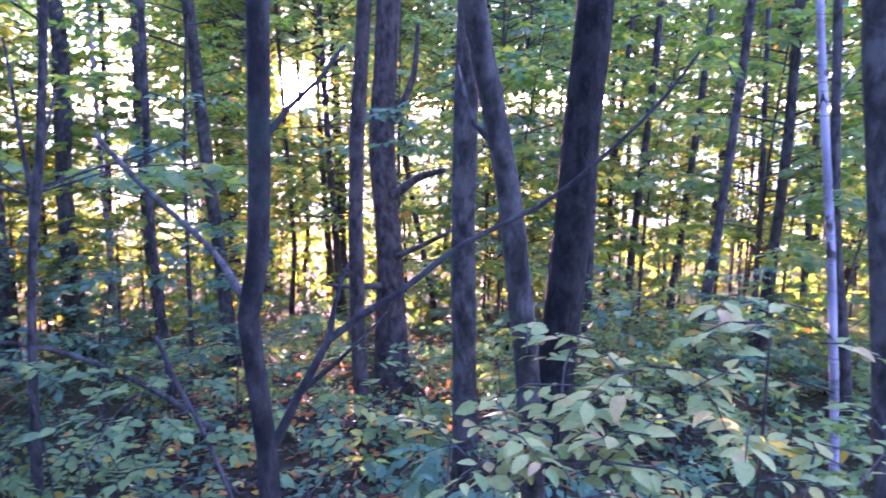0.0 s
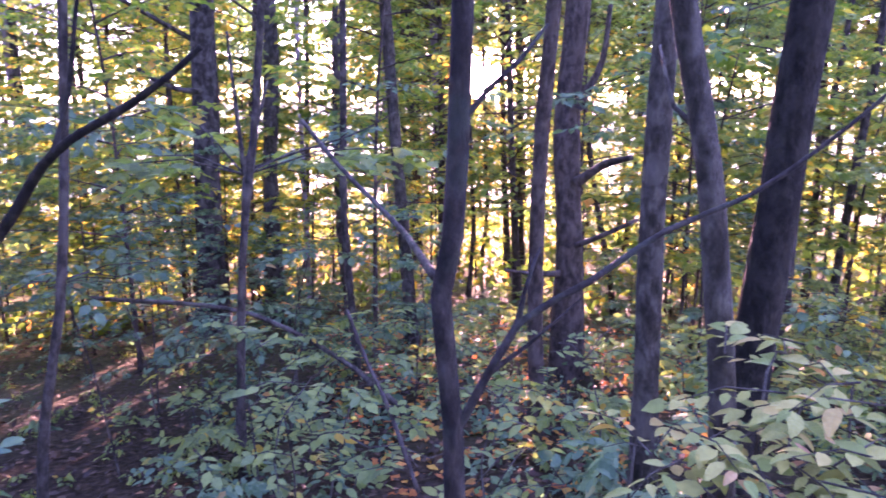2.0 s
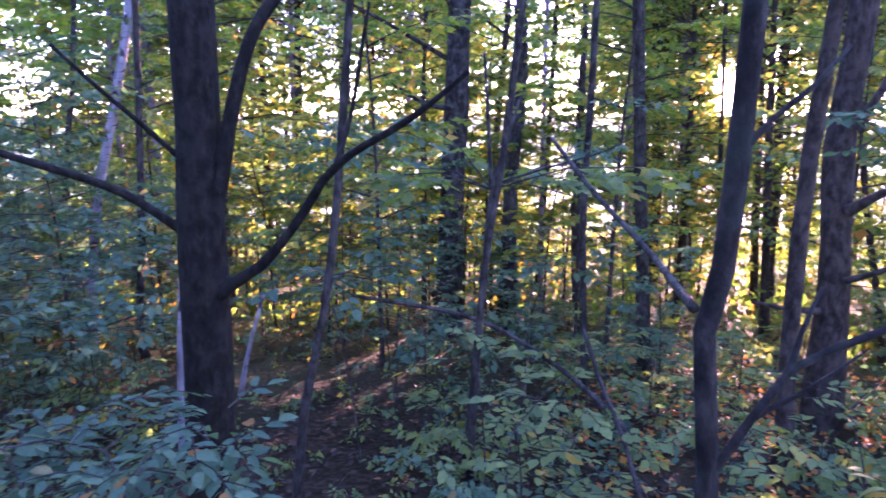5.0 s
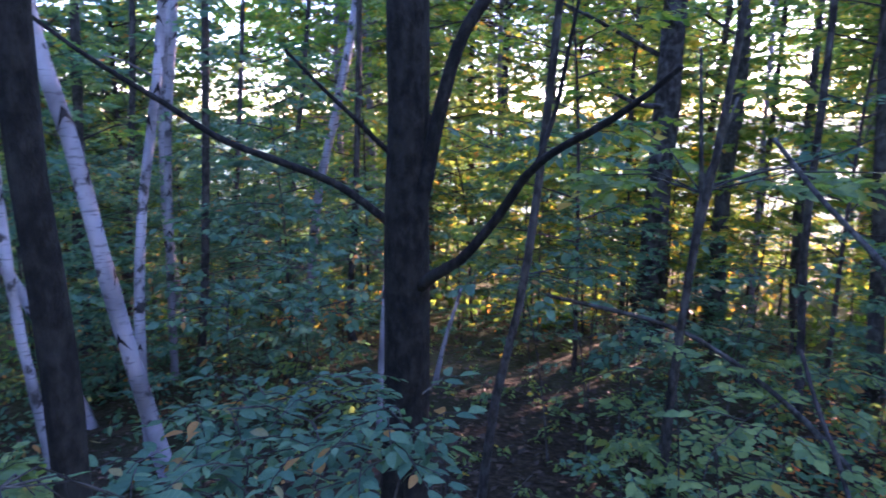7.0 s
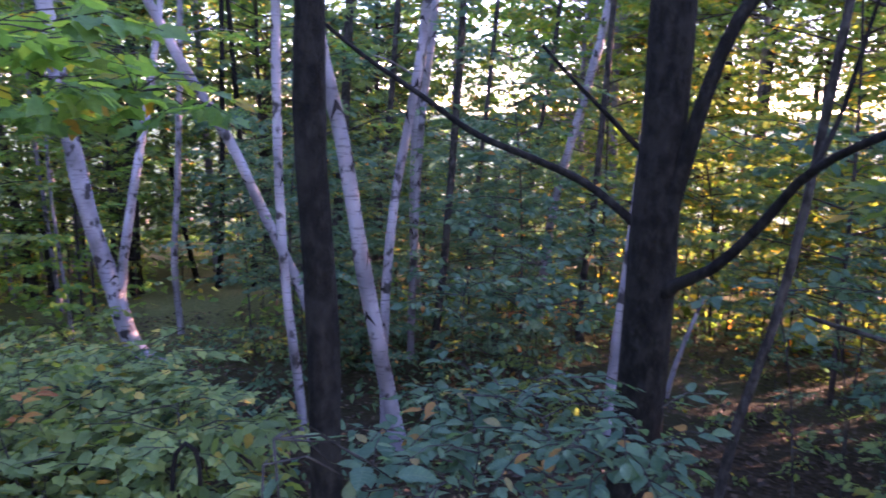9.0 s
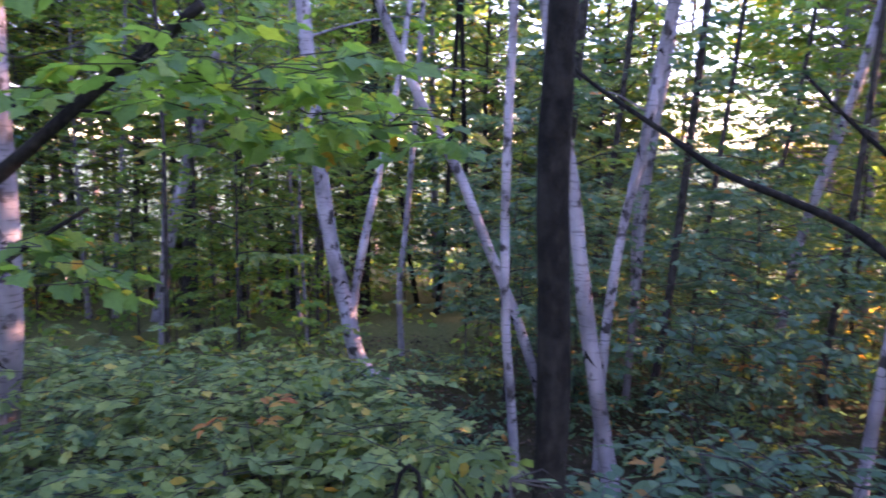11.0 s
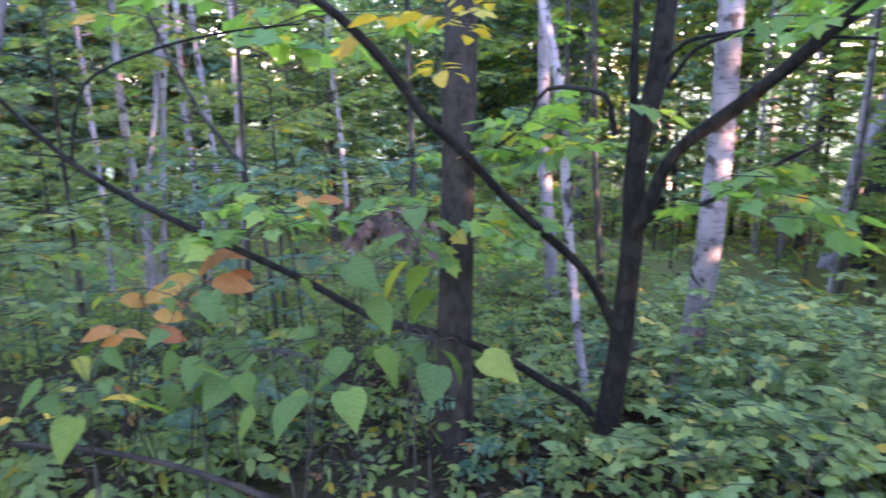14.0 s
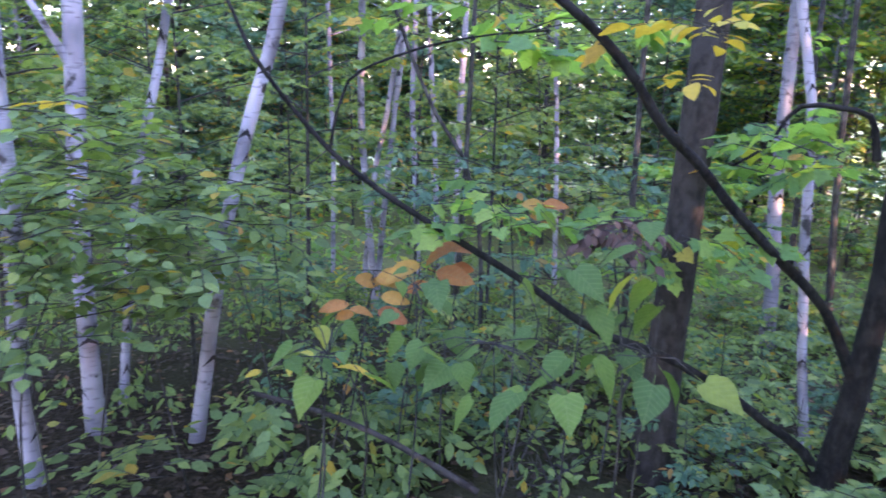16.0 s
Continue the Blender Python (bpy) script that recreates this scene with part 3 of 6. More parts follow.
# ---------------------------------------------------------------- understorey
def sapling(name, height, reach, branches, leaf_size, mat, label, seed, shape=LEAF_FAR, stem=GREY, low=0.25, per=10, sprays=4):
    """An understorey sapling: thin stem, level boughs, flat sprays of leaves in layers."""
    rng = random.Random(seed)
    root = thing(name, (0, 0, 0), label, "sapling", "understorey saplings")
    lean = (rng.uniform(-0.15, 0.15) * height, rng.uniform(-0.15, 0.15) * height)
    pts = [np.array((0, 0, -0.05)), np.array((lean[0] * 0.3, lean[1] * 0.2, height * 0.5)), np.array((lean[0], lean[1], height))]
    r = 0.005 + 0.0042 * height
    part("stem", mesh_of("stem", *tube(pts, r, 0.003, 6, 0.25, 0.1, 0.2, seed), stem), root)
    line = curve_points(pts, 0.1)
    twigs, bb, ww, uu, ss = [], [], [], [], []
    for i in range(branches):
        t = low + (1 - low) * (i + 0.5) / branches
        at = line[int(t * (len(line) - 1))]
        az = i * 2.4 + rng.uniform(-0.5, 0.5)
        ln = reach * (1.15 - 0.6 * t) * rng.uniform(0.6, 1.15)
        way = np.array([math.cos(az), math.sin(az), rng.uniform(0.05, 0.35)])
        end = at + way * ln
        twigs.append(tube([at, at + way * ln * 0.5 + np.array((0, 0, 0.03)), end], max(0.003, r * 0.4), 0.0015, 5, 0.2, 0.1, 0, i))
        for j in range(sprays):
            k = 0.25 + 0.75 * (j + 0.6) / sprays
            a2 = az + (1 if j % 2 else -1) * rng.uniform(0.3, 1.0)
            ln2 = rng.uniform(0.25, 0.45) * max(0.6, reach * 0.75)
            _, (b, w, u, s) = spray(rng, at + way * ln * k, (math.cos(a2), math.sin(a2), rng.uniform(-0.05, 0.2)), ln2, per, leaf_size, 0.24, 0.62, 0.8)
            bb += b; ww += w; uu += u; ss += s
    tagged(part("twigwork", mesh_of("twigwork", *join(twigs), stem), root), kind="stuff")
    part("foliage", leaves("foliage", bb, ww, uu, ss, mat, shape), root)
    return root


def sun_gap(points, half=0.027):
    """Which points lie inside the gap in the foliage that the low sun shines through."""
    off = np.asarray(points) - np.array((-0.08, 0.2, 1.51))
    along = off @ np.array(sun_way)
    across = off - along[:, None] * np.array(sun_way)
    turn = np.arctan2(across[:, 2], across[:, 0])
    ragged = 0.85 + 0.28 * np.sin(3 * turn + 1.1) + 0.16 * np.sin(7 * turn) + 0.1 * np.sin(12 * turn + 2)
    return (along > 1) & (np.linalg.norm(across, axis=1) < half * along * ragged)


def open_gap(root):
    """Takes the leaves that hang in the sun's gap off a plant."""
    for ob in root.children:
        if ob.name.split(".")[0] not in ("crown", "foliage", "twigwork"):
            continue
        co = np.empty(len(ob.data.vertices) * 3)
        ob.data.vertices.foreach_get("co", co)
        m = np.array(root.matrix_basis)
        inside = sun_gap(co.reshape(-1, 3) @ m[:3, :3].T + m[:3, 3])
        if inside.any():
            ob.data = ob.data.copy()
            bm = bmesh.new()
            bm.from_mesh(ob.data)
            bm.verts.ensure_lookup_table()
            bmesh.ops.delete(bm, geom=[bm.verts[i] for i in np.nonzero(inside)[0]], context="VERTS")
            bm.to_mesh(ob.data)
            bm.free()


def stand(ob, x, y, turn, scale=1.0):
    return Matrix.Translation((x, y, ground_z(x, y))) @ Matrix.Rotation(turn, 4, "Z") @ Matrix.Scale(scale, 4)


def scatter(protos, count, az0, az1, d0, d1, seed, s0=0.7, s1=1.3, gap=0.0, keep=lambda az, d: True, low=False):
    """Stands copies of the plants over a sector; the first of each kind is the plant itself."""
    rng = random.Random(seed)
    placed = []
    tries = 0
    bare = lambda x, y: y > 1.5 and any(abs(x - x0 + 0.2 * (y - y0)) < half and y > y0 for x0, y0, half in LANES)
    while len(placed) < count and tries < count * 30:
        tries += 1
        az, d = rng.uniform(az0, az1), math.sqrt(rng.uniform(d0 ** 2, d1 ** 2))
        x, y = polar(az, d)
        if not keep(az, d) or (bare(x, y) and not low) or any((x - a) ** 2 + (y - b) ** 2 < gap ** 2 for a, b in placed):
            continue
        placed.append((x, y))
        ob = protos[len(placed) % len(protos)]
        m = stand(ob, x, y, rng.uniform(0, 6.28), rng.uniform(s0, s1))
        if "stood" not in FIRST.setdefault(ob.name, set()):
            FIRST[ob.name].add("stood")
            ob.matrix_basis = m
        else:
            ob = copy_thing(ob, m)
        if abs(az - SUN_AZ) < 20:
            open_gap(ob)


FIRST = {}
glade = lambda az, d: not (83 < az < 91 and 5 < d < 24)
# gaps in the wood that let the low sun in: where each ends, and its half width
LANES = [(-7.9, 1.2, 0.3), (-0.5, 4.2, 0.35)]
# YEL: turning leaves, with the backlight's yellow added to their colour
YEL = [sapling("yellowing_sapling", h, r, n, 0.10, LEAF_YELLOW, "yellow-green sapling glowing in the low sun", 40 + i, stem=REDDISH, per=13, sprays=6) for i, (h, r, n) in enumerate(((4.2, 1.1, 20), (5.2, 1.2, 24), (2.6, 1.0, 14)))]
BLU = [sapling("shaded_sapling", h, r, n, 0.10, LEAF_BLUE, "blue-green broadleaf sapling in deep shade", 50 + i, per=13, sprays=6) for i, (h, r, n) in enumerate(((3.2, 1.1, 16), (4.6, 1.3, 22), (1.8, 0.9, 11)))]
GRN = [sapling("green_sapling", h, r, n, 0.10, LEAF_GREEN, "mid-green maple sapling in the understorey", 60 + i, per=13, sprays=6) for i, (h, r, n) in enumerate(((3.4, 1.1, 17), (5.0, 1.3, 23), (2.0, 0.9, 12)))]
BRI = [sapling("bright_sapling", h, r, n, 0.11, LEAF_BRIGHT, "fresh green sapling beside the birches", 70 + i, per=13, sprays=6) for i, (h, r, n) in enumerate(((3.4, 1.1, 17), (5.0, 1.3, 23), (1.5, 0.9, 10)))]
LOW = [sapling("low_shrub", h, r, n, 0.085, m, "low leafy shrub on the forest floor", 80 + i, LEAF_MID, low=0.2, per=8, sprays=5) for i, (h, r, n, m) in enumerate(((0.7, 0.55, 9, LEAF_BLUE), (0.9, 0.6, 10, LEAF_GREEN), (0.55, 0.5, 8, LEAF_GREEN)))]

FAR_Y = [sapling("edge_sapling", h, r, n, 0.105, LEAF_YELLOW, "leafy yellow-green sapling at the wood's edge", 120 + i, stem=REDDISH, per=10, sprays=6, low=0.12) for i, (h, r, n) in enumerate(((4.6, 1.2, 20), (3.0, 1.1, 15)))]
FAR_G = [sapling("thicket_sapling", h, r, n, 0.115, m, "leafy green sapling in the far thicket", 130 + i, per=11, sprays=7, low=0.12) for i, (h, r, n, m) in enumerate(((4.8, 1.3, 21, LEAF_GREEN), (3.4, 1.1, 16, LEAF_BRIGHT), (4.2, 1.2, 19, LEAF_BLUE)))]

aside = lambda az, d: abs(math.sin(radians(az - SUN_AZ))) * d if abs(az - SUN_AZ) < 60 else 99
open_west = lambda az, d: aside(az, d) > 0.75
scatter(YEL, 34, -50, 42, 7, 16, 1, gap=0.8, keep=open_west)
scatter(YEL[2:], 6, 8, 15, 9, 16, 24, gap=0.6, s0=0.6, s1=0.85)
scatter(BRI, 8, 86, 106, 9, 18, 25, gap=1.2, s0=0.6, s1=1.1)
scatter(FAR_G, 13, 80, 118, 15, 25, 27, gap=1.0, s0=0.8, s1=1.4)
scatter(FAR_G, 5, 84, 118, 13, 22, 28, gap=1.0, s0=0.8, s1=1.3)
scatter(GRN, 20, -50, 42, 6, 16, 21, gap=0.8, keep=open_west)
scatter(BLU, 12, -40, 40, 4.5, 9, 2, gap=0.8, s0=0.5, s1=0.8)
scatter(YEL, 8, 38, 50, 9, 18, 22, gap=0.8)
scatter(GRN, 9, 40, 57, 8, 16, 58, gap=0.8)
scatter(BLU, 12, 33, 53, 6.6, 10.5, 61, gap=0.7, s0=0.8, s1=1.05)
scatter(BLU, 26, 50, 88, 6.5, 14, 3, gap=0.8, keep=glade)
scatter(GRN, 24, 60, 110, 9, 20, 4, gap=0.8, keep=lambda az, d: not 57 < az < 70 and glade(az, d))
scatter(BLU, 9, 57, 73, 7.5, 13, 29, gap=0.7, s0=0.8, s1=1.0)
scatter(FAR_G, 18, 55, 80, 13, 20, 54, gap=0.8, s0=0.95, s1=1.2)
scatter(BLU, 26, 52, 80, 6.2, 10.5, 59, gap=0.6, s0=0.72, s1=0.92)
scatter(BLU, 5, 21, 33, 5.6, 8, 65, gap=0.7, s0=0.5, s1=0.7)
scatter(FAR_G, 10, 57, 74, 13, 20, 30, gap=0.8, s0=0.7, s1=0.95)
scatter(BRI, 16, 84, 135, 8, 18, 5, gap=0.8, keep=glade)
scatter(GRN, 38, 115, 195, 5, 18, 6, gap=0.8)
scatter(YEL, 6, 19, 30, 10, 15, 33, gap=0.8, s0=0.6, s1=0.9)
scatter(FAR_Y, 24, -8, 30, 13, 24, 34, gap=0.8, s0=0.5, s1=0.8)
scatter(YEL[1:], 7, 22, 38, 7.5, 10.5, 23, gap=0.6)
scatter(LOW, 36, -45, 36, 2.6, 9, 7, gap=0.4, low=True)
scatter(LOW, 8, 56, 85, 4, 9, 8, gap=0.5, low=True)
scatter(LOW, 54, 85, 195, 2.6, 9, 9, gap=0.4, low=True, keep=lambda az, d: glade(az, d) and not (162 < az < 188 and d < 7))


def wood_tree(name, height, reach, count, mat, bark_mat, label, seed, bare=0.12, leaf=0.23, at_place=None, thick=1.0):
    """A whole forest tree for the depth of the wood."""
    rng = random.Random(seed)
    root = thing(name, (0, 0, 0), label, "tree", "trees of the deep wood")
    pts = [np.array((0, 0, -0.1)), np.array((rng.uniform(-.2, .2), rng.uniform(-.2, .2), height * 0.5)), np.array((rng.uniform(-.4, .4), rng.uniform(-.4, .4), height))]
    part("trunk", mesh_of("trunk", *tube(pts, (0.035 + 0.004 * height) * thick, 0.016, 8, 0.5, 0.12, 0.4, seed), bark_mat), root)
    line = curve_points(pts, 0.2)
    twigs, bb, ww, uu, ss = [], [], [], [], []
    n = count // 40
    for i in range(n):
        t = bare + (1 - bare) * (i + 0.5) / n
        at = line[int(t * (len(line) - 1))]
        az = rng.uniform(0, 6.28)
        ln = reach * (0.55 + 0.7 * math.sin(math.pi * min(1, t * 1.1))) * rng.uniform(0.5, 1.1)
        way = np.array([math.cos(az), math.sin(az), rng.uniform(-0.1, 0.8)])
        twigs.append(tube([at, at + way * ln], 0.014, 0.004, 3, 0.9, 0.1, 0, i))
        for j in range(4):
            k = 0.3 + 0.7 * (j + 0.6) / 4
            a2 = az + rng.uniform(-1.2, 1.2)
            _, (b, w, u, s) = spray(rng, at + way * ln * k, (math.cos(a2), math.sin(a2), rng.uniform(-0.1, 0.3)), rng.uniform(0.5, 0.9), 10, leaf, 0.3, 0.75, 0.8)
            bb += b; ww += w; uu += u; ss += s
    tagged(part("twigwork", mesh_of("twigwork", *join(twigs), bark_mat), root), kind="stuff")
    if at_place:
        root.matrix_basis = Matrix.Translation((*at_place, ground_z(*at_place)))
    part("crown", leaves("crown", bb, ww, uu, ss, mat, LEAF_FAR), root)
    if at_place:
        open_gap(root)
    return root


WOOD_W = [wood_tree("hedgerow_tree", h, r, 4400, m, REDDISH, "forest tree backlit by the setting sun", 90 + i, bare=0.48, leaf=0.145) for i, (h, r, m) in enumerate(((8, 1.6, LEAF_GREEN), (9, 1.9, LEAF_YELLOW), (7, 1.5, LEAF_BLUE)))]
WOOD_S = [wood_tree("deep_wood_tree", h, r, 4600, m, GREYBIRCH if i == 1 else DARKGREY, "leafy forest tree deep in the wood", 95 + i, leaf=0.16) for i, (h, r, m) in enumerate(((8, 1.8, LEAF_GREEN), (9, 1.9, LEAF_BRIGHT), (7, 1.7, LEAF_BLUE)))]
WOOD_H = [wood_tree("high_crowned_tree", h, r, n, m, k, "forest tree with a clear stem and a high leafy crown", 110 + i, bare=0.42, leaf=0.15) for i, (h, r, n, m, k) in enumerate(((9, 1.9, 4000, LEAF_GREEN, DARKGREY), (8, 1.7, 3600, LEAF_BRIGHT, GREYBIRCH), (9.5, 1.9, 4000, LEAF_YELLOW, REDDISH)))]
WOOD_F = [wood_tree("backwood_tree", h, 2.2, 3400, m, DARKGREY, "leafy tree at the back of the wood", 140 + i, leaf=0.24, bare=0.06) for i, (h, m) in enumerate(((9, LEAF_GREEN), (10, LEAF_BLUE)))]
# lighter leaf colours stand for daylight coming through from the field behind
WOOD_B = [wood_tree("light_wood_tree", h, 2.0, 3400, m, GREYBIRCH, "pale-stemmed tree with light yellow-green leaves", 150 + i, leaf=0.19, bare=0.34) for i, (h, m) in enumerate(((9, LEAF_YELLOW), (10, LEAF_BRIGHT)))]
clear = lambda az, d: aside(az, d) > 1.25 and not 57 < az < 70
scatter(WOOD_W, 12, -55, 50, 19, 28, 11, gap=1.5, s0=0.8, keep=lambda az, d: aside(az, d) > 0.5 and not 57 < az < 70)
scatter(WOOD_W, 13, -58, 8, 24, 33, 51, gap=1.6, s0=1.0, s1=1.3)
scatter(WOOD_W, 5, 8, 54, 24, 33, 60, gap=1.6, s0=0.9, s1=1.1, keep=lambda az, d: aside(az, d) > 0.5)
# high crowns over a low fringe: the sun stands in the slot between them
scatter(WOOD_H, 6, 4, 19, 12, 17, 37, gap=1.0, s0=1.2, s1=1.35, keep=lambda az, d: aside(az, d) > 0.3)
scatter(FAR_Y, 7, 26, 38, 11, 16, 40, gap=1.0, s0=0.55, s1=0.8)
scatter(WOOD_W, 7, -2, 25, 15, 22, 39, gap=1.0, s0=0.75, s1=0.95, keep=lambda az, d: 1.3 < aside(az, d) < 3.2)
scatter(FAR_Y, 14, 3, 20, 12, 20, 38, gap=0.6, s0=0.6, s1=0.76)
scatter(WOOD_H, 4, 36, 45, 14, 20, 62, gap=1.2, s0=0.9, s1=1.1)
scatter(WOOD_S, 4, 102, 114, 14, 20, 66, gap=1.4, s0=0.8, s1=1.0)
scatter(WOOD_W, 4, 33, 46, 17, 23, 67, gap=1.3, s0=0.9, s1=1.1)
scatter(WOOD_H, 4, 44, 56, 14, 20, 46, gap=1.4, s0=0.9, s1=1.1)
scatter(WOOD_W, 9, -42, -10, 14, 24, 56, gap=1.2, s0=0.9, s1=1.2)
scatter(YEL, 8, -40, -12, 9, 15, 57, gap=0.8)
scatter(GRN, 9, -21, -2, 8, 12.5, 68, gap=0.8, s0=0.8, s1=1.1)
scatter(WOOD_W, 8, -40, 3, 15, 24, 41, gap=1.4, s0=0.8)
scatter(FAR_G, 14, -40, 5, 12, 22, 42, gap=0.9, s0=0.8, s1=1.3)
scatter(GRN, 9, -42, 4, 7, 14, 43, gap=0.9)
scatter(YEL, 3, 33, 36, 10, 13, 45, gap=0.7, s0=1.1, s1=1.3)
scatter(YEL, 4, 28, 35, 11, 14.5, 44, gap=0.9, s0=0.9, s1=1.1)
scatter(WOOD_H, 9, -55, 50, 13, 24, 19, gap=1.3, s0=0.85, keep=clear)
scatter(WOOD_H, 6, 81, 122, 11, 23, 20, gap=1.2, s0=0.85)
scatter(WOOD_B, 13, 82, 124, 24, 32, 26, gap=1.5, s0=1.1, s1=1.4)
WOOD_P = [wood_tree("slim_wood_tree", h, 1.0, 900, m, k, "slim straight tree with a small high crown", 170 + i, bare=0.5, leaf=0.14, thick=0.62) for i, (h, m, k) in enumerate(((8, LEAF_BRIGHT, GREYBIRCH), (9, LEAF_YELLOW, DARKGREY), (7.5, LEAF_BRIGHT, GREY)))]
scatter(WOOD_P, 26, 93, 126, 9, 20, 52, gap=0.7)
scatter(WOOD_P, 20, -40, 36, 9, 20, 53, gap=0.8, keep=open_west)
scatter(WOOD_B, 2, 56, 60, 16, 22, 71, gap=1.0, s0=0.9, s1=1.1)
scatter(WOOD_B, 2, 67, 71, 15, 22, 72, gap=1.0, s0=0.9, s1=1.1)
scatter(WOOD_S, 26, 50, 95, 13, 26, 12, gap=1.3, s0=0.8, keep=lambda az, d: clear(az, d) and glade(az, d))
scatter(WOOD_S, 31, 118, 200, 12, 27, 13, gap=1.3, s0=0.8, keep=lambda az, d: az > 122)
scatter(WOOD_F, 28, 124, 200, 22, 34, 35, gap=1.8, s0=1.1, s1=1.5)
# three trees out of view, added to shade the floor near az 175
scatter(WOOD_S, 3, 192, 222, 5.5, 9, 36, gap=1.8, s0=0.7, s1=0.9)
scatter(WOOD_B, 10, 94, 126, 15, 25, 47, gap=1.2, s0=0.9, s1=1.15)
scatter(WOOD_F, 8, 126, 168, 26, 35, 64, gap=1.8, s0=1.3, s1=1.6)
scatter(WOOD_F, 8, 148, 196, 18, 26, 50, gap=1.4, s0=0.95, s1=1.2)
# five more unseen trees, added to hold back the eastern skylight
scatter(WOOD_F, 5, 195, 262, 6, 11, 48, gap=2.0, s0=0.6, s1=0.8)
scatter(WOOD_F, 8, 210, 300, 14, 28, 14, gap=2.5, s0=0.9)
for k, (az, d, h, m) in enumerate(((8.4, 10.0, 6.5, LEAF_YELLOW), (14.6, 10.8, 7.0, LEAF_GREEN), (13.9, 13.0, 7.5, LEAF_YELLOW), (8.3, 14.5, 8.0, LEAF_GREEN), (13.8, 16.0, 8.0, LEAF_YELLOW), (9.3, 18.5, 8.5, LEAF_YELLOW), (9.2, 12.4, 7.0, LEAF_GREEN), (13.4, 19.5, 8.5, LEAF_GREEN))):
    wood_tree("sunlit_tree", h, 1.3, 3400, m, REDDISH, "slim backlit tree with a gap in its leaves", 160 + k, bare=0.22, leaf=0.12, at_place=polar(az, d))
# the thicket that closes the wood, low and dense
scatter(FAR_Y, 18, -55, 50, 14, 24, 15, gap=1.0, s0=0.9, s1=1.4, keep=open_west)
scatter(FAR_G, 16, -55, 50, 14, 24, 18, gap=1.0, s0=0.9, s1=1.4, keep=open_west)
scatter(FAR_G, 22, 48, 96, 14, 25, 16, gap=1.0, s0=0.9, s1=1.4, keep=lambda az, d: clear(az, d) and glade(az, d))
scatter(FAR_G, 32, 112, 200, 12, 24, 17, gap=1.0, s0=0.9, s1=1.4)

# ---------------------------------------------------------------- the trees one by one
tree('young_maple', MOSSY, [(-0.32, 1.41, -0.28), (-0.36, 1.40, 0.82), (-0.36, 1.40, 0.90), (-0.38, 1.39, 1.16), (-0.36, 1.40, 1.27), (-0.35, 1.40, 1.42), (-0.34, 1.40, 1.69), (-0.31, 1.41, 3.10), (-0.29, 1.42, 4.50)], 0.023, 0.016, crown=(0.8, 300, 3.0, 0.9), label='slim dark maple sapling with a mossy forked trunk', limbs=[
        ([(-0.36, 1.40, 0.90), (-0.34, 1.40, 0.93), (-0.30, 1.42, 1.01), (-0.25, 1.45, 1.10), (-0.13, 1.51, 1.17), (0.01, 1.59, 1.26), (0.16, 1.66, 1.32), (0.29, 1.71, 1.41), (0.43, 1.74, 1.54), (0.51, 1.76, 1.64)], 0.0085, 0.003),
        ([(-0.30, 1.42, 1.01), (-0.23, 1.46, 1.06), (-0.14, 1.51, 1.14)], 0.005, 0.002),
        ([(-0.25, 1.45, 1.10), (-0.24, 1.47, 1.16), (-0.23, 1.50, 1.20), (-0.22, 1.53, 1.23)], 0.006, 0.003),
        ([(-0.34, 1.40, 1.47), (-0.30, 1.41, 1.52), (-0.25, 1.44, 1.57), (-0.21, 1.48, 1.63)], 0.006, 0.003)])
tree('slender_tree', GREY, [(-4.35, 8.09, -1.27), (-4.28, 8.13, 0.74), (-4.19, 8.18, 2.68), (-4.08, 8.24, 6.84), (-4.01, 8.27, 11.00)], 0.077, 0.055, crown=(1.6, 900, 5.5, 1.0))
tree('shagbark_tree', SHAGGY, [(-4.59, 7.16, -1.20), (-4.56, 7.18, 0.28), (-4.49, 7.22, 2.08), (-4.40, 7.28, 6.54), (-4.34, 7.32, 11.00)], 0.150, 0.095, crown=(2.0, 1500, 5.0, 1.2), label='dark old trunk with loose shaggy bark plates', limbs=[
        ([(-4.49, 7.11, 1.60), (-4.60, 6.79, 1.63), (-4.78, 6.43, 1.83), (-4.81, 6.27, 1.94)], 0.029, 0.016)])
tree('slender_tree', GREY, [(-3.43, 8.55, -1.28), (-3.52, 8.51, -0.73), (-3.55, 8.50, 0.85), (-3.51, 8.51, 2.58), (-3.47, 8.53, 5.79), (-3.45, 8.54, 9.00)], 0.046, 0.029, crown=(1.2, 600, 4.5, 0.9))
tree('slender_tree', GREY, [(-2.12, 6.89, -1.04), (-2.15, 6.88, -0.32), (-2.24, 6.85, 1.15), (-2.31, 6.83, 2.45), (-2.43, 6.79, 6.22), (-2.50, 6.77, 10.00)], 0.066, 0.045, crown=(1.5, 900, 5.0, 1.0))
tree('slender_tree', REDDISH, [(-0.59, 4.77, -0.74), (-0.59, 4.77, -0.47), (-0.61, 4.77, 0.10), (-0.59, 4.77, 1.27), (-0.53, 4.78, 2.06), (-0.39, 4.79, 5.03), (-0.30, 4.80, 8.00)], 0.053, 0.039, crown=(1.2, 700, 4.5, 0.9))
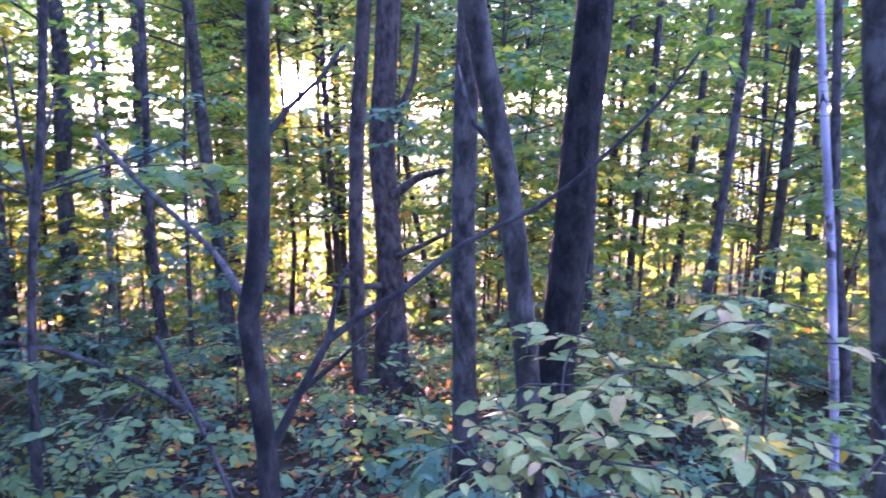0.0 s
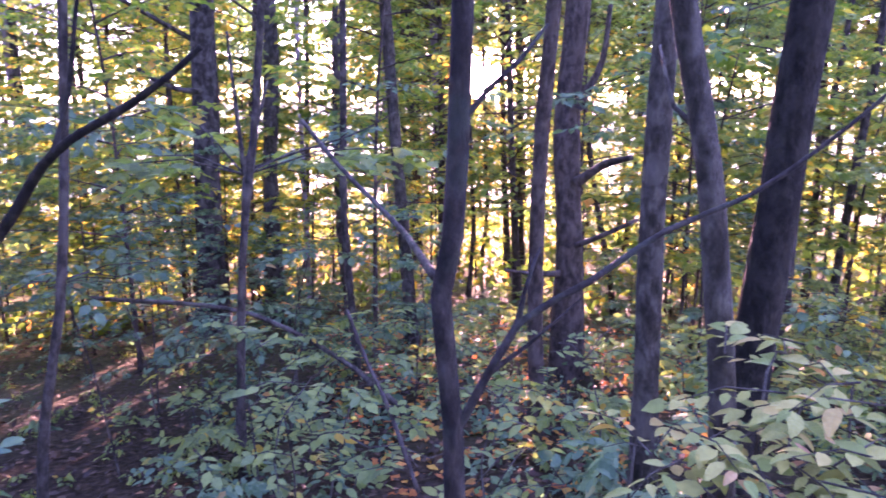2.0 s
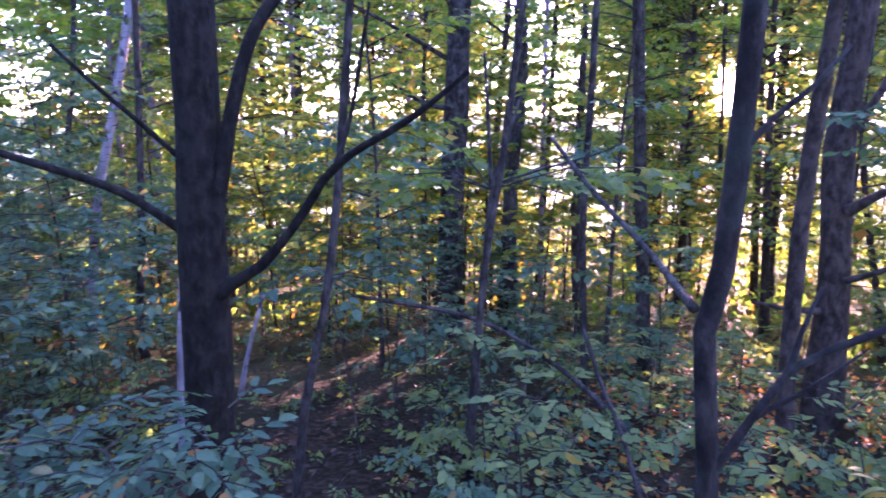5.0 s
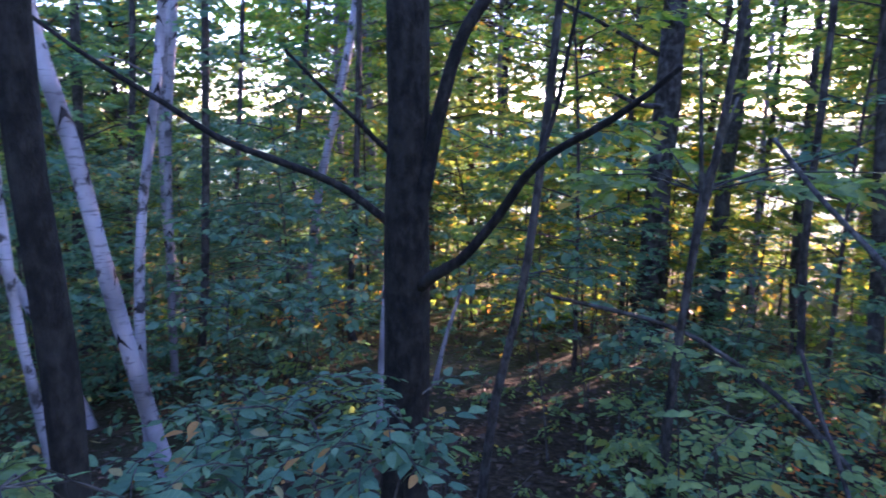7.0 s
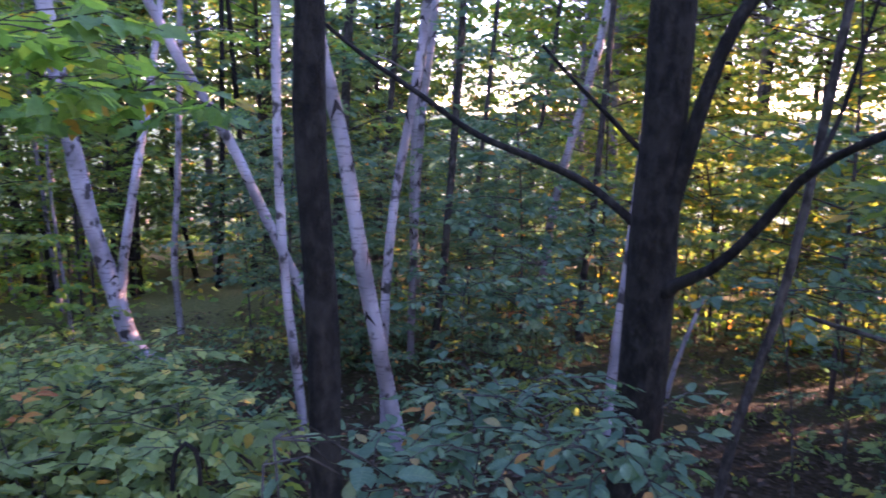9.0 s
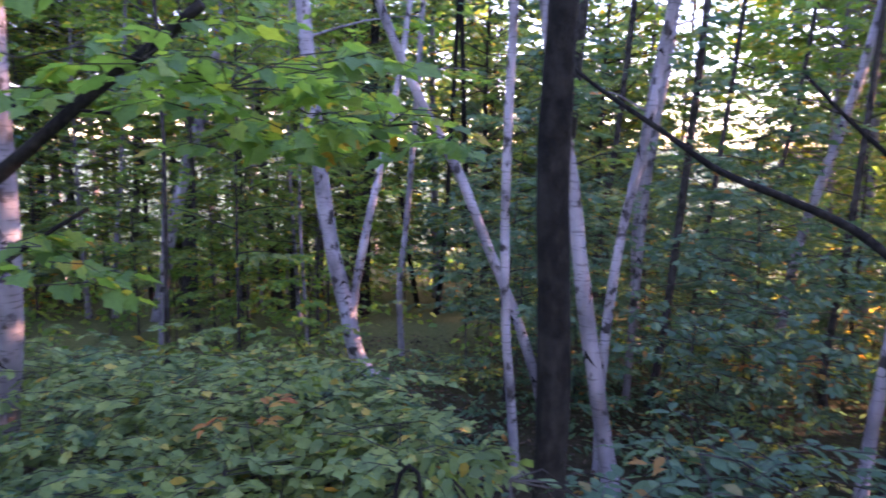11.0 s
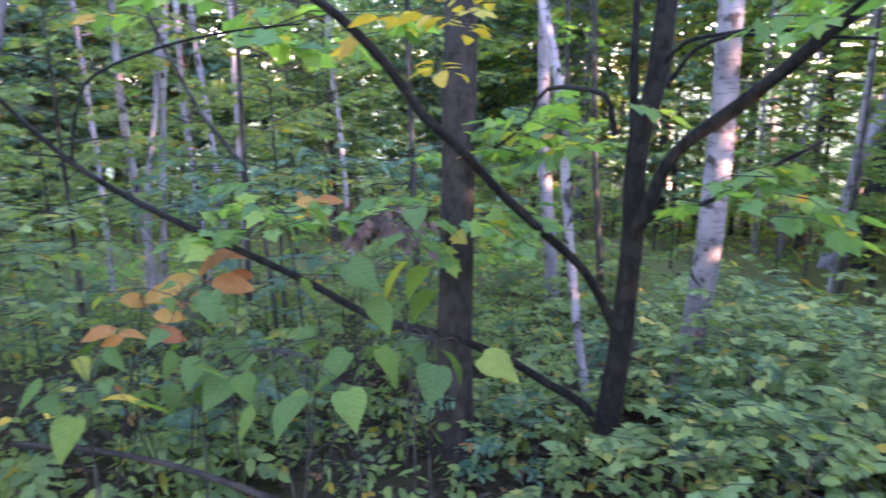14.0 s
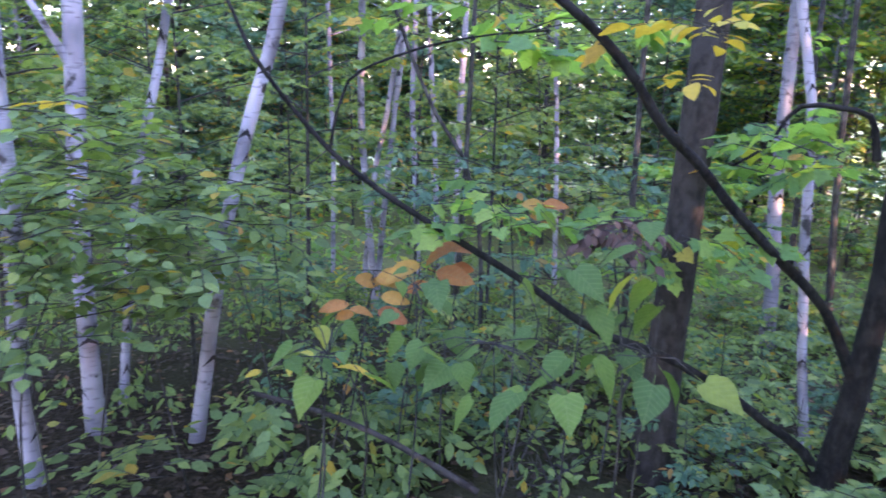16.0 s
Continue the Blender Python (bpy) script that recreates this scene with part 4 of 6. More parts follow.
tree('snag_tree', REDDISH, [(-0.49, 6.09, -0.91), (-0.49, 6.09, -0.37), (-0.49, 6.09, 0.25), (-0.54, 6.08, 1.20), (-0.49, 6.09, 2.04), (-0.36, 6.10, 5.52), (-0.28, 6.10, 9.00)], 0.116, 0.063, crown=(1.6, 800, 5.5, 1.0), label='broken-limbed trunk in warm backlight', limbs=[
        ([(-0.44, 5.99, 0.84), (-0.23, 5.90, 0.99), (-0.02, 5.80, 1.06)], 0.036, 0.022),
        ([(-0.43, 5.99, 0.32), (-0.20, 5.90, 0.44), (0.04, 5.80, 0.58)], 0.023, 0.014),
        ([(-0.56, 5.98, 0.08), (-0.76, 5.86, 0.10), (-0.98, 5.73, 0.15)], 0.025, 0.012),
        ([(-0.45, 5.99, 1.42), (-0.28, 6.00, 1.77), (-0.23, 6.00, 2.19)], 0.030, 0.018)])
tree('grey_maple', GREY, [(0.08, 3.50, -0.57), (0.08, 3.50, -0.42), (0.07, 3.50, 0.12), (0.06, 3.50, 1.08), (0.08, 3.50, 1.94), (0.15, 3.50, 5.47), (0.19, 3.49, 9.00)], 0.062, 0.045, crown=(1.5, 900, 5.0, 1.1))
tree('grey_maple', GREY, [(0.28, 2.17, -0.38), (0.23, 2.18, 0.48), (0.20, 2.18, 0.86), (0.14, 2.19, 1.33), (0.05, 2.20, 1.77), (-0.28, 2.23, 4.38), (-0.48, 2.24, 7.00)], 0.039, 0.030, crown=(1.3, 800, 4.5, 0.9), limbs=[
        ([(0.10, 2.20, 1.43), (0.05, 2.25, 1.48), (0.02, 2.30, 1.59), (0.01, 2.40, 1.65)], 0.008, 0.003)])
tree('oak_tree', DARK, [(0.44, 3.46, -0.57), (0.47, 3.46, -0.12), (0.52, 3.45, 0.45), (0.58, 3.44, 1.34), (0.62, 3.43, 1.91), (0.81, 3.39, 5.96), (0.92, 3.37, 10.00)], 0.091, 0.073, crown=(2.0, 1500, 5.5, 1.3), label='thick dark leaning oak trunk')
tree('paper_birch', BIRCH, [(2.28, 4.05, -0.72), (2.26, 4.06, -0.45), (2.15, 4.12, 0.72), (1.99, 4.20, 2.10), (1.80, 4.31, 5.05), (1.68, 4.37, 8.00)], 0.027, 0.018, crown=(1.0, 500, 4.5, 0.8))
tree('grey_maple', GREY, [(1.49, 2.29, -0.46), (1.43, 2.33, 0.26), (1.36, 2.38, 0.98), (1.27, 2.44, 1.85), (1.08, 2.55, 4.92), (0.96, 2.62, 8.00)], 0.047, 0.035, crown=(1.4, 800, 4.6, 1.0))
tree('pole_sapling', DARKGREY, [(2.05, 5.82, -0.91), (2.06, 5.81, -0.63), (2.16, 5.77, 0.71), (2.26, 5.73, 2.33), (2.36, 5.69, 5.16), (2.42, 5.67, 8.00)], 0.039, 0.026, crown=(1.0, 450, 3.2, 0.8))
tree('pole_sapling', DARKGREY, [(2.90, 6.54, -1.04), (2.92, 6.53, -0.35), (2.98, 6.50, 0.86), (2.99, 6.50, 2.07), (3.00, 6.49, 5.04), (3.01, 6.49, 8.00)], 0.051, 0.034, crown=(1.0, 450, 3.2, 0.8))
tree('pole_sapling', DARKGREY, [(1.19, 6.06, -0.92), (1.19, 6.06, -0.62), (1.20, 6.06, 0.57), (1.20, 6.06, 1.04), (1.22, 6.06, 4.52), (1.23, 6.05, 8.00)], 0.039, 0.026, crown=(1.0, 450, 3.2, 0.8))
tree('pole_sapling', DARKGREY, [(3.08, 5.32, -0.91), (3.03, 5.35, -0.36), (2.90, 5.42, 0.59), (2.84, 5.46, 1.30), (2.66, 5.56, 4.65), (2.55, 5.62, 8.00)], 0.039, 0.026, crown=(1.0, 450, 3.2, 0.8))
tree('pole_sapling', DARKGREY, [(2.26, 8.89, -1.27), (2.29, 8.89, -0.75), (2.36, 8.87, 0.47), (2.43, 8.84, 1.49), (2.58, 8.80, 4.75), (2.67, 8.78, 8.00)], 0.050, 0.033, crown=(1.0, 450, 3.2, 0.8))
tree('pole_sapling', DARKGREY, [(3.09, 9.69, -1.38), (3.12, 9.68, -0.87), (3.22, 9.65, 0.38), (3.31, 9.61, 1.64), (3.44, 9.57, 4.82), (3.53, 9.54, 8.00)], 0.052, 0.034, crown=(1.0, 450, 3.2, 0.8))
tree('pole_sapling', DARKGREY, [(4.09, 9.30, -1.38), (4.09, 9.30, -1.01), (4.05, 9.31, 0.78), (4.02, 9.33, 1.49), (3.91, 9.38, 4.75), (3.84, 9.41, 8.00)], 0.039, 0.026, crown=(1.0, 450, 3.2, 0.8))
tree('pole_sapling', DARKGREY, [(5.06, 9.94, -1.49), (5.06, 9.94, -1.19), (5.04, 9.95, 0.34), (5.00, 9.97, 4.17), (4.98, 9.98, 8.00)], 0.052, 0.035, crown=(1.0, 450, 3.2, 0.8))
tree('pole_sapling', DARKGREY, [(2.70, 11.87, -1.59), (2.75, 11.86, 0.58), (2.89, 11.83, 2.19), (3.04, 11.79, 5.10), (3.13, 11.77, 8.00)], 0.052, 0.034, crown=(1.0, 450, 3.2, 0.8))
tree('pole_sapling', DARKGREY, [(4.20, 11.42, -1.59), (4.22, 11.41, -1.03), (4.37, 11.35, 1.49), (4.46, 11.32, 2.41), (4.61, 11.25, 5.21), (4.71, 11.22, 8.00)], 0.046, 0.031, crown=(1.0, 450, 3.2, 0.8))
tree('pole_sapling', REDDISH, [(-2.20, 9.95, -1.39), (-2.12, 9.97, -0.21), (-2.15, 9.96, 0.50), (-2.26, 9.94, 4.25), (-2.32, 9.93, 8.00)], 0.034, 0.023, crown=(1.0, 450, 3.2, 0.8))
tree('pole_sapling', REDDISH, [(-2.64, 12.93, -1.70), (-2.49, 12.96, -0.54), (-2.52, 12.95, 0.19), (-2.59, 12.94, 4.09), (-2.64, 12.93, 8.00)], 0.039, 0.026, crown=(1.0, 450, 3.2, 0.8))
tree('pole_sapling', REDDISH, [(-0.13, 9.19, -1.27), (-0.14, 9.19, -1.13), (-0.39, 9.18, 0.22), (-0.49, 9.18, 0.79), (-0.88, 9.16, 4.40), (-1.11, 9.15, 8.00)], 0.039, 0.026, crown=(1.0, 450, 3.2, 0.8))
tree('pole_sapling', REDDISH, [(-5.25, 11.00, -1.60), (-5.18, 11.03, -0.23), (-5.12, 11.06, 1.07), (-5.02, 11.11, 4.53), (-4.96, 11.13, 8.00)], 0.052, 0.034, crown=(1.0, 450, 3.2, 0.8))
tree('pole_sapling', REDDISH, [(-6.03, 10.59, -1.60), (-6.02, 10.60, -0.16), (-5.88, 10.67, 1.17), (-5.66, 10.80, 4.58), (-5.53, 10.87, 8.00)], 0.062, 0.041, crown=(1.0, 450, 3.2, 0.8))
tree('pole_sapling', REDDISH, [(-4.57, 11.30, -1.60), (-4.65, 11.27, -0.72), (-4.64, 11.27, 0.36), (-4.62, 11.28, 4.18), (-4.60, 11.29, 8.00)], 0.052, 0.034, crown=(1.0, 450, 3.2, 0.8))
tree('forked_sapling', GREY, [(-2.29, 3.76, -0.69), (-2.23, 3.80, 0.18), (-2.16, 3.84, 1.09)], 0.023, 0.018, crown=(0.8, 400, 2.6, 0.6), label='thin sapling that forks in two', limbs=[
        ([(-2.25, 4.03, 1.1), (-1.92, 4.06, 1.21), (-1.58, 4.15, 1.32), (-1.35, 4.18, 1.44)], 0.009, 0.003),
        ([(-2.16, 3.84, 1.09), (-2.18, 3.83, 1.46), (-2.25, 3.90, 1.88)], 0.015, 0.008),
        ([(-2.16, 3.84, 1.12), (-2.08, 3.89, 1.40), (-2.07, 4.00, 1.61)], 0.013, 0.007)])
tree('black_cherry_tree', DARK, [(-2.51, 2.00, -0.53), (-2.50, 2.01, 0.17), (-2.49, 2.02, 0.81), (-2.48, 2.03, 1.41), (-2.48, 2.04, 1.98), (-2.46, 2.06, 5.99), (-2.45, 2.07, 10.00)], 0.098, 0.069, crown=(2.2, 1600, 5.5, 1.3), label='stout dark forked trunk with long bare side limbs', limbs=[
        ([(-2.43, 2.01, 1.02), (-2.37, 2.06, 1.37), (-2.33, 2.11, 1.64), (-2.29, 2.18, 1.86), (-2.24, 2.29, 2.02)], 0.033, 0.026),
        ([(-2.50, 2.01, 1.02), (-2.57, 1.92, 1.12), (-2.70, 1.82, 1.23), (-2.86, 1.64, 1.33), (-3.06, 1.48, 1.42), (-3.24, 1.30, 1.58), (-3.42, 1.08, 1.76), (-3.57, 0.88, 1.95)], 0.020, 0.009),
        ([(-2.50, 2.01, 1.33), (-2.54, 1.96, 1.38), (-2.60, 1.87, 1.49), (-2.68, 1.76, 1.62), (-2.76, 1.63, 1.78)], 0.013, 0.007),
        ([(-2.42, 2.03, 0.80), (-2.34, 2.04, 0.86), (-2.19, 2.06, 0.95), (-2.03, 2.09, 1.12), (-1.87, 2.10, 1.31), (-1.74, 2.08, 1.39), (-1.53, 2.11, 1.50), (-1.40, 2.14, 1.59), (-1.30, 2.14, 1.66)], 0.025, 0.009),
        ([(-1.81, 2.08, 1.35), (-1.80, 2.16, 1.53), (-1.77, 2.18, 1.72), (-1.74, 2.20, 1.91)], 0.010, 0.006)])
tree('leaning_sapling', DARKGREY, [(-2.71, 2.68, -0.61), (-2.65, 2.74, 0.05), (-2.57, 2.82, 0.55), (-2.51, 2.87, 1.11), (-2.36, 3.00, 3.56), (-2.27, 3.08, 6.00)], 0.025, 0.015, crown=(0.8, 350, 3.0, 0.6))
tree('slender_tree', GREY, [(-4.02, 7.71, -1.22), (-4.05, 7.70, 0.60), (-3.96, 7.74, 1.83), (-3.97, 7.74, 2.71), (-3.97, 7.74, 6.36), (-3.98, 7.74, 10.00)], 0.088, 0.055, crown=(1.4, 800, 5.0, 1.0))
tree('pole_sapling', DARKGREY, [(-2.11, 3.52, -0.65), (-2.08, 3.54, 0.17), (-2.02, 3.57, 0.89), (-1.96, 3.60, 1.30), (-1.75, 3.71, 3.65), (-1.62, 3.78, 6.00)], 0.025, 0.015, crown=(0.8, 350, 3.0, 0.7))
tree('pole_sapling', DARKGREY, [(-2.29, 5.75, -0.92), (-2.29, 5.75, -0.76), (-2.34, 5.73, 0.68), (-2.31, 5.74, 1.69), (-2.30, 5.75, 2.20), (-2.27, 5.76, 5.10), (-2.25, 5.77, 8.00)], 0.033, 0.021, crown=(1.0, 450, 3.5, 0.8))
tree('paper_birch', BIRCH, [(-4.32, 1.56, -0.71), (-4.35, 1.45, -0.12), (-4.39, 1.33, 0.59), (-4.42, 1.21, 1.39), (-4.44, 1.12, 1.80), (-4.45, 1.08, 2.06), (-4.52, 0.76, 5.53), (-4.56, 0.57, 9.00)], 0.053, 0.031, crown=(1.2, 700, 5.5, 0.9), label='white paper birch leaning with dark branch scars')
tree('paper_birch', BIRCH, [(-4.83, 1.61, -0.78), (-4.83, 1.61, 0.09), (-4.81, 1.67, 0.83), (-4.75, 1.84, 1.89), (-4.63, 2.18, 5.44), (-4.56, 2.38, 9.00)], 0.034, 0.023, crown=(1.0, 500, 5.5, 0.9), label='thin white birch with patches of orange sunlight')
tree('paper_birch', GREYBIRCH, [(-6.75, 2.48, -1.04), (-6.74, 2.51, -0.01), (-6.71, 2.57, 1.30), (-6.67, 2.69, 2.44), (-6.59, 2.90, 5.72), (-6.54, 3.03, 9.00)], 0.039, 0.027, crown=(1.0, 500, 5.5, 0.9))
tree('paper_birch', BIRCH, [(-7.26, 4.24, -1.18), (-7.24, 4.26, -0.79), (-7.17, 4.39, 0.61), (-7.03, 4.61, 1.68), (-6.90, 4.80, 2.76), (-6.65, 5.18, 6.38), (-6.49, 5.41, 10.00)], 0.055, 0.034, crown=(1.0, 500, 6.0, 0.9))
tree('paper_birch', BIRCH, [(-4.03, 2.97, -0.77), (-4.03, 2.98, -0.59), (-4.01, 3.00, -0.02), (-3.98, 3.04, 0.59), (-3.85, 3.21, 4.79), (-3.78, 3.31, 9.00)], 0.039, 0.028, crown=(1.0, 500, 5.5, 0.9))
tree('dead_leaning_stem', GREYBIRCH, [(-4.71, 4.04, -0.92), (-4.71, 4.05, -0.83), (-4.63, 4.14, -0.31), (-4.55, 4.22, 0.05)], 0.025, 0.018, label='pale dead stem leaning over')
tree('pole_sapling', DARKGREY, [(-6.67, 2.69, -1.04), (-6.64, 2.76, -0.37), (-6.63, 2.80, 0.07), (-6.54, 3.01, 4.04), (-6.49, 3.14, 8.00)], 0.042, 0.028, crown=(1.0, 450, 3.0, 0.8))
tree('pole_sapling', DARKGREY, [(-8.41, 3.71, -1.27), (-8.37, 3.82, -0.50), (-8.21, 4.18, 3.75), (-8.11, 4.40, 8.00)], 0.035, 0.023, crown=(1.0, 450, 3.0, 0.8))
tree('pole_sapling', DARKGREY, [(-10.71, 5.84, -1.60), (-10.66, 5.94, -0.28), (-10.59, 6.07, 1.12), (-10.52, 6.18, 1.93), (-10.39, 6.42, 4.96), (-10.30, 6.56, 8.00)], 0.046, 0.031, crown=(1.0, 450, 3.0, 0.8))
tree('pole_sapling', DARKGREY, [(-6.81, 4.58, -1.16), (-6.83, 4.55, -0.82), (-6.78, 4.62, 0.30), (-6.69, 4.76, 4.15), (-6.63, 4.85, 8.00)], 0.041, 0.027, crown=(1.0, 450, 3.0, 0.8))
tree('pole_sapling', DARKGREY, [(-9.75, 2.95, -1.38), (-9.74, 2.97, -1.07), (-9.70, 3.12, 0.64), (-9.68, 3.19, 1.28), (-9.60, 3.42, 4.64), (-9.56, 3.56, 8.00)], 0.052, 0.034, crown=(1.0, 450, 3.0, 0.8))
tree('pole_sapling', DARKGREY, [(-8.90, 2.25, -1.27), (-8.90, 2.25, -0.75), (-8.90, 2.26, -0.02), (-8.87, 2.36, 1.25), (-8.83, 2.52, 4.63), (-8.81, 2.61, 8.00)], 0.070, 0.046, crown=(1.0, 450, 3.0, 0.8))
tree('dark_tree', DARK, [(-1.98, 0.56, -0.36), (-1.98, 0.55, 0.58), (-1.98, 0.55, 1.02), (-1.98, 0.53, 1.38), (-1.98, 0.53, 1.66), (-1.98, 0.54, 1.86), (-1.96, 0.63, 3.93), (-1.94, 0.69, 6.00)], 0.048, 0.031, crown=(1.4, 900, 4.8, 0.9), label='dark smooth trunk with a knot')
tree('paper_birch', BIRCH, [(-5.86, 1.51, -0.90), (-5.90, 1.34, -0.28), (-5.93, 1.17, 0.20), (-5.96, 0.99, 0.62), (-6.00, 0.70, 1.31), (-6.03, 0.38, 1.89), (-6.03, 0.06, 2.62), (-6.05, -0.78, 5.81), (-6.06, -1.28, 9.00)], 0.043, 0.031, crown=(1.1, 600, 5.0, 0.9), label='white birch leaning across its neighbour')
tree('paper_birch', BIRCH, [(-4.74, 1.02, -0.75), (-4.75, 0.97, -0.25), (-4.76, 0.91, 0.43), (-4.76, 0.89, 1.36), (-4.76, 0.91, 2.40), (-4.75, 0.95, 5.70), (-4.75, 0.97, 9.00)], 0.032, 0.022, crown=(1.0, 500, 5.0, 0.9))
tree('paper_birch', BIRCH, [(-7.83, 0.16, -1.12), (-7.83, -0.06, -1.00), (-7.82, -0.31, -0.17), (-7.81, -0.48, 0.63), (-7.80, -0.62, 1.81), (-7.79, -0.72, 2.93), (-7.77, -0.91, 6.46), (-7.75, -1.03, 10.00)], 0.091, 0.053, crown=(1.3, 700, 5.5, 1.0), label='pink-grey birch trunk with a side stem', limbs=[
        ([(-7.82, -0.24, -0.36), (-7.83, -0.17, 0.08), (-7.83, -0.04, 0.75), (-7.93, 0.17, 1.71), (-7.93, 0.31, 2.53), (-8.03, 0.42, 3.46)], 0.048, 0.027)])
tree('paper_birch', BIRCH, [(-12.63, -3.80, -1.70), (-12.72, -3.51, 0.04), (-12.80, -3.21, 1.20), (-12.89, -2.86, 2.44), (-13.04, -2.23, 6.22), (-13.14, -1.85, 10.00)], 0.110, 0.069, crown=(1.4, 700, 6.0, 1.1))
tree('grey_birch', GREYBIRCH, [(-4.54, -2.22, -0.77), (-4.55, -2.19, -0.34), (-4.58, -2.13, 0.43), (-4.59, -2.11, 1.30), (-4.59, -2.12, 1.94), (-4.57, -2.16, 5.97), (-4.56, -2.18, 10.00)], 0.088, 0.062, crown=(1.6, 1000, 5.0, 1.0), label='large pale birch trunk with lilac-grey bark')
tree('dark_tree', DARK, [(-13.23, -0.27, -1.70), (-13.23, -0.21, 0.01), (-13.23, -0.14, 1.24), (-13.23, 0.02, 6.12), (-13.24, 0.12, 11.00)], 0.100, 0.065, crown=(1.6, 900, 6.0, 1.1))
tree('paper_birch', BIRCH, [(-17.74, -4.07, -2.15), (-17.75, -4.03, -0.54), (-17.77, -3.94, 1.49), (-17.80, -3.83, 6.25), (-17.81, -3.76, 11.00)], 0.082, 0.058, crown=(1.4, 500, 6.0, 1.0))
tree('paper_birch', GREYBIRCH, [(-9.23, 0.35, -1.28), (-9.23, 0.32, -0.26), (-9.23, 0.40, 0.55), (-9.22, 0.65, 4.77), (-9.22, 0.80, 9.00)], 0.041, 0.029, crown=(1.0, 500, 5.0, 0.9))
tree('pole_tree', DARK, [(-13.19, 1.09, -1.70), (-13.19, 1.17, -1.03), (-13.18, 1.25, 0.24), (-13.17, 1.42, 4.62), (-13.16, 1.53, 9.00)], 0.050, 0.036, crown=(1.1, 500, 4.2, 0.9))
tree('pole_tree', DARK, [(-14.21, 0.82, -1.80), (-14.22, 0.75, -1.47), (-14.25, 0.05, 3.77), (-14.27, -0.37, 9.00)], 0.048, 0.034, crown=(1.1, 500, 4.2, 0.9))
tree('pole_tree', GREY, [(-14.12, -1.65, -1.80), (-14.12, -1.68, -0.10), (-14.13, -1.61, 1.09), (-14.14, -1.48, 5.05), (-14.15, -1.40, 9.00)], 0.054, 0.038, crown=(1.1, 500, 4.2, 0.9))
tree('pole_tree', REDDISH, [(-14.08, -1.97, -1.80), (-14.08, -1.97, -1.66), (-14.06, -2.07, -0.10), (-14.05, -2.14, 0.66), (-14.01, -2.37, 4.83), (-13.99, -2.51, 9.00)], 0.084, 0.060, crown=(1.1, 500, 4.2, 0.9))
tree('pole_tree', GREYBIRCH, [(-13.35, -4.78, -1.79), (-13.37, -4.72, -0.56), (-13.41, -4.61, 0.46), (-13.51, -4.35, 4.73), (-13.56, -4.19, 9.00)], 0.044, 0.031, crown=(1.1, 500, 4.2, 0.9))
tree('pole_tree', GREY, [(-15.65, -4.15, -1.98), (-15.66, -4.12, -0.91), (-15.69, -4.04, 0.30), (-15.73, -3.86, 4.65), (-15.76, -3.75, 9.00)], 0.076, 0.054, crown=(1.1, 500, 4.2, 0.9))
tree('pole_tree', GREY, [(-14.41, -4.79, -1.89), (-14.41, -4.79, -1.05), (-14.44, -4.71, -0.17), (-14.53, -4.45, 4.42), (-14.58, -4.29, 9.00)], 0.077, 0.055, crown=(1.1, 500, 4.2, 0.9))
tree('pole_tree', DARK, [(-13.13, 1.76, -1.70), (-13.14, 1.68, -0.49), (-13.15, 1.61, 0.55), (-13.17, 1.43, 4.78), (-13.18, 1.32, 9.00)], 0.056, 0.040, crown=(1.1, 500, 4.2, 0.9))
tree('pole_tree', GREYBIRCH, [(-8.66, 3.27, -1.28), (-8.68, 3.21, 0.21), (-8.66, 3.27, 1.92), (-8.59, 3.44, 3.22), (-8.51, 3.66, 6.11), (-8.45, 3.80, 9.00)], 0.063, 0.045, crown=(1.1, 500, 4.2, 0.9))
tree('pole_tree', DARK, [(-15.93, -2.99, -1.98), (-15.92, -3.01, -0.57), (-15.92, -3.05, 4.21), (-15.91, -3.07, 9.00)], 0.062, 0.044, crown=(1.1, 500, 4.2, 0.9))
tree('pole_tree', GREYBIRCH, [(-17.16, -1.50, -2.07), (-17.14, -1.68, -1.13), (-17.08, -2.27, 3.94), (-17.04, -2.62, 9.00)], 0.054, 0.038, crown=(1.1, 500, 4.2, 0.9))
tree('pole_tree', GREY, [(-17.99, -2.84, -2.15), (-17.96, -3.01, -0.98), (-17.89, -3.43, 4.01), (-17.84, -3.69, 9.00)], 0.062, 0.044, crown=(1.1, 500, 4.2, 0.9))
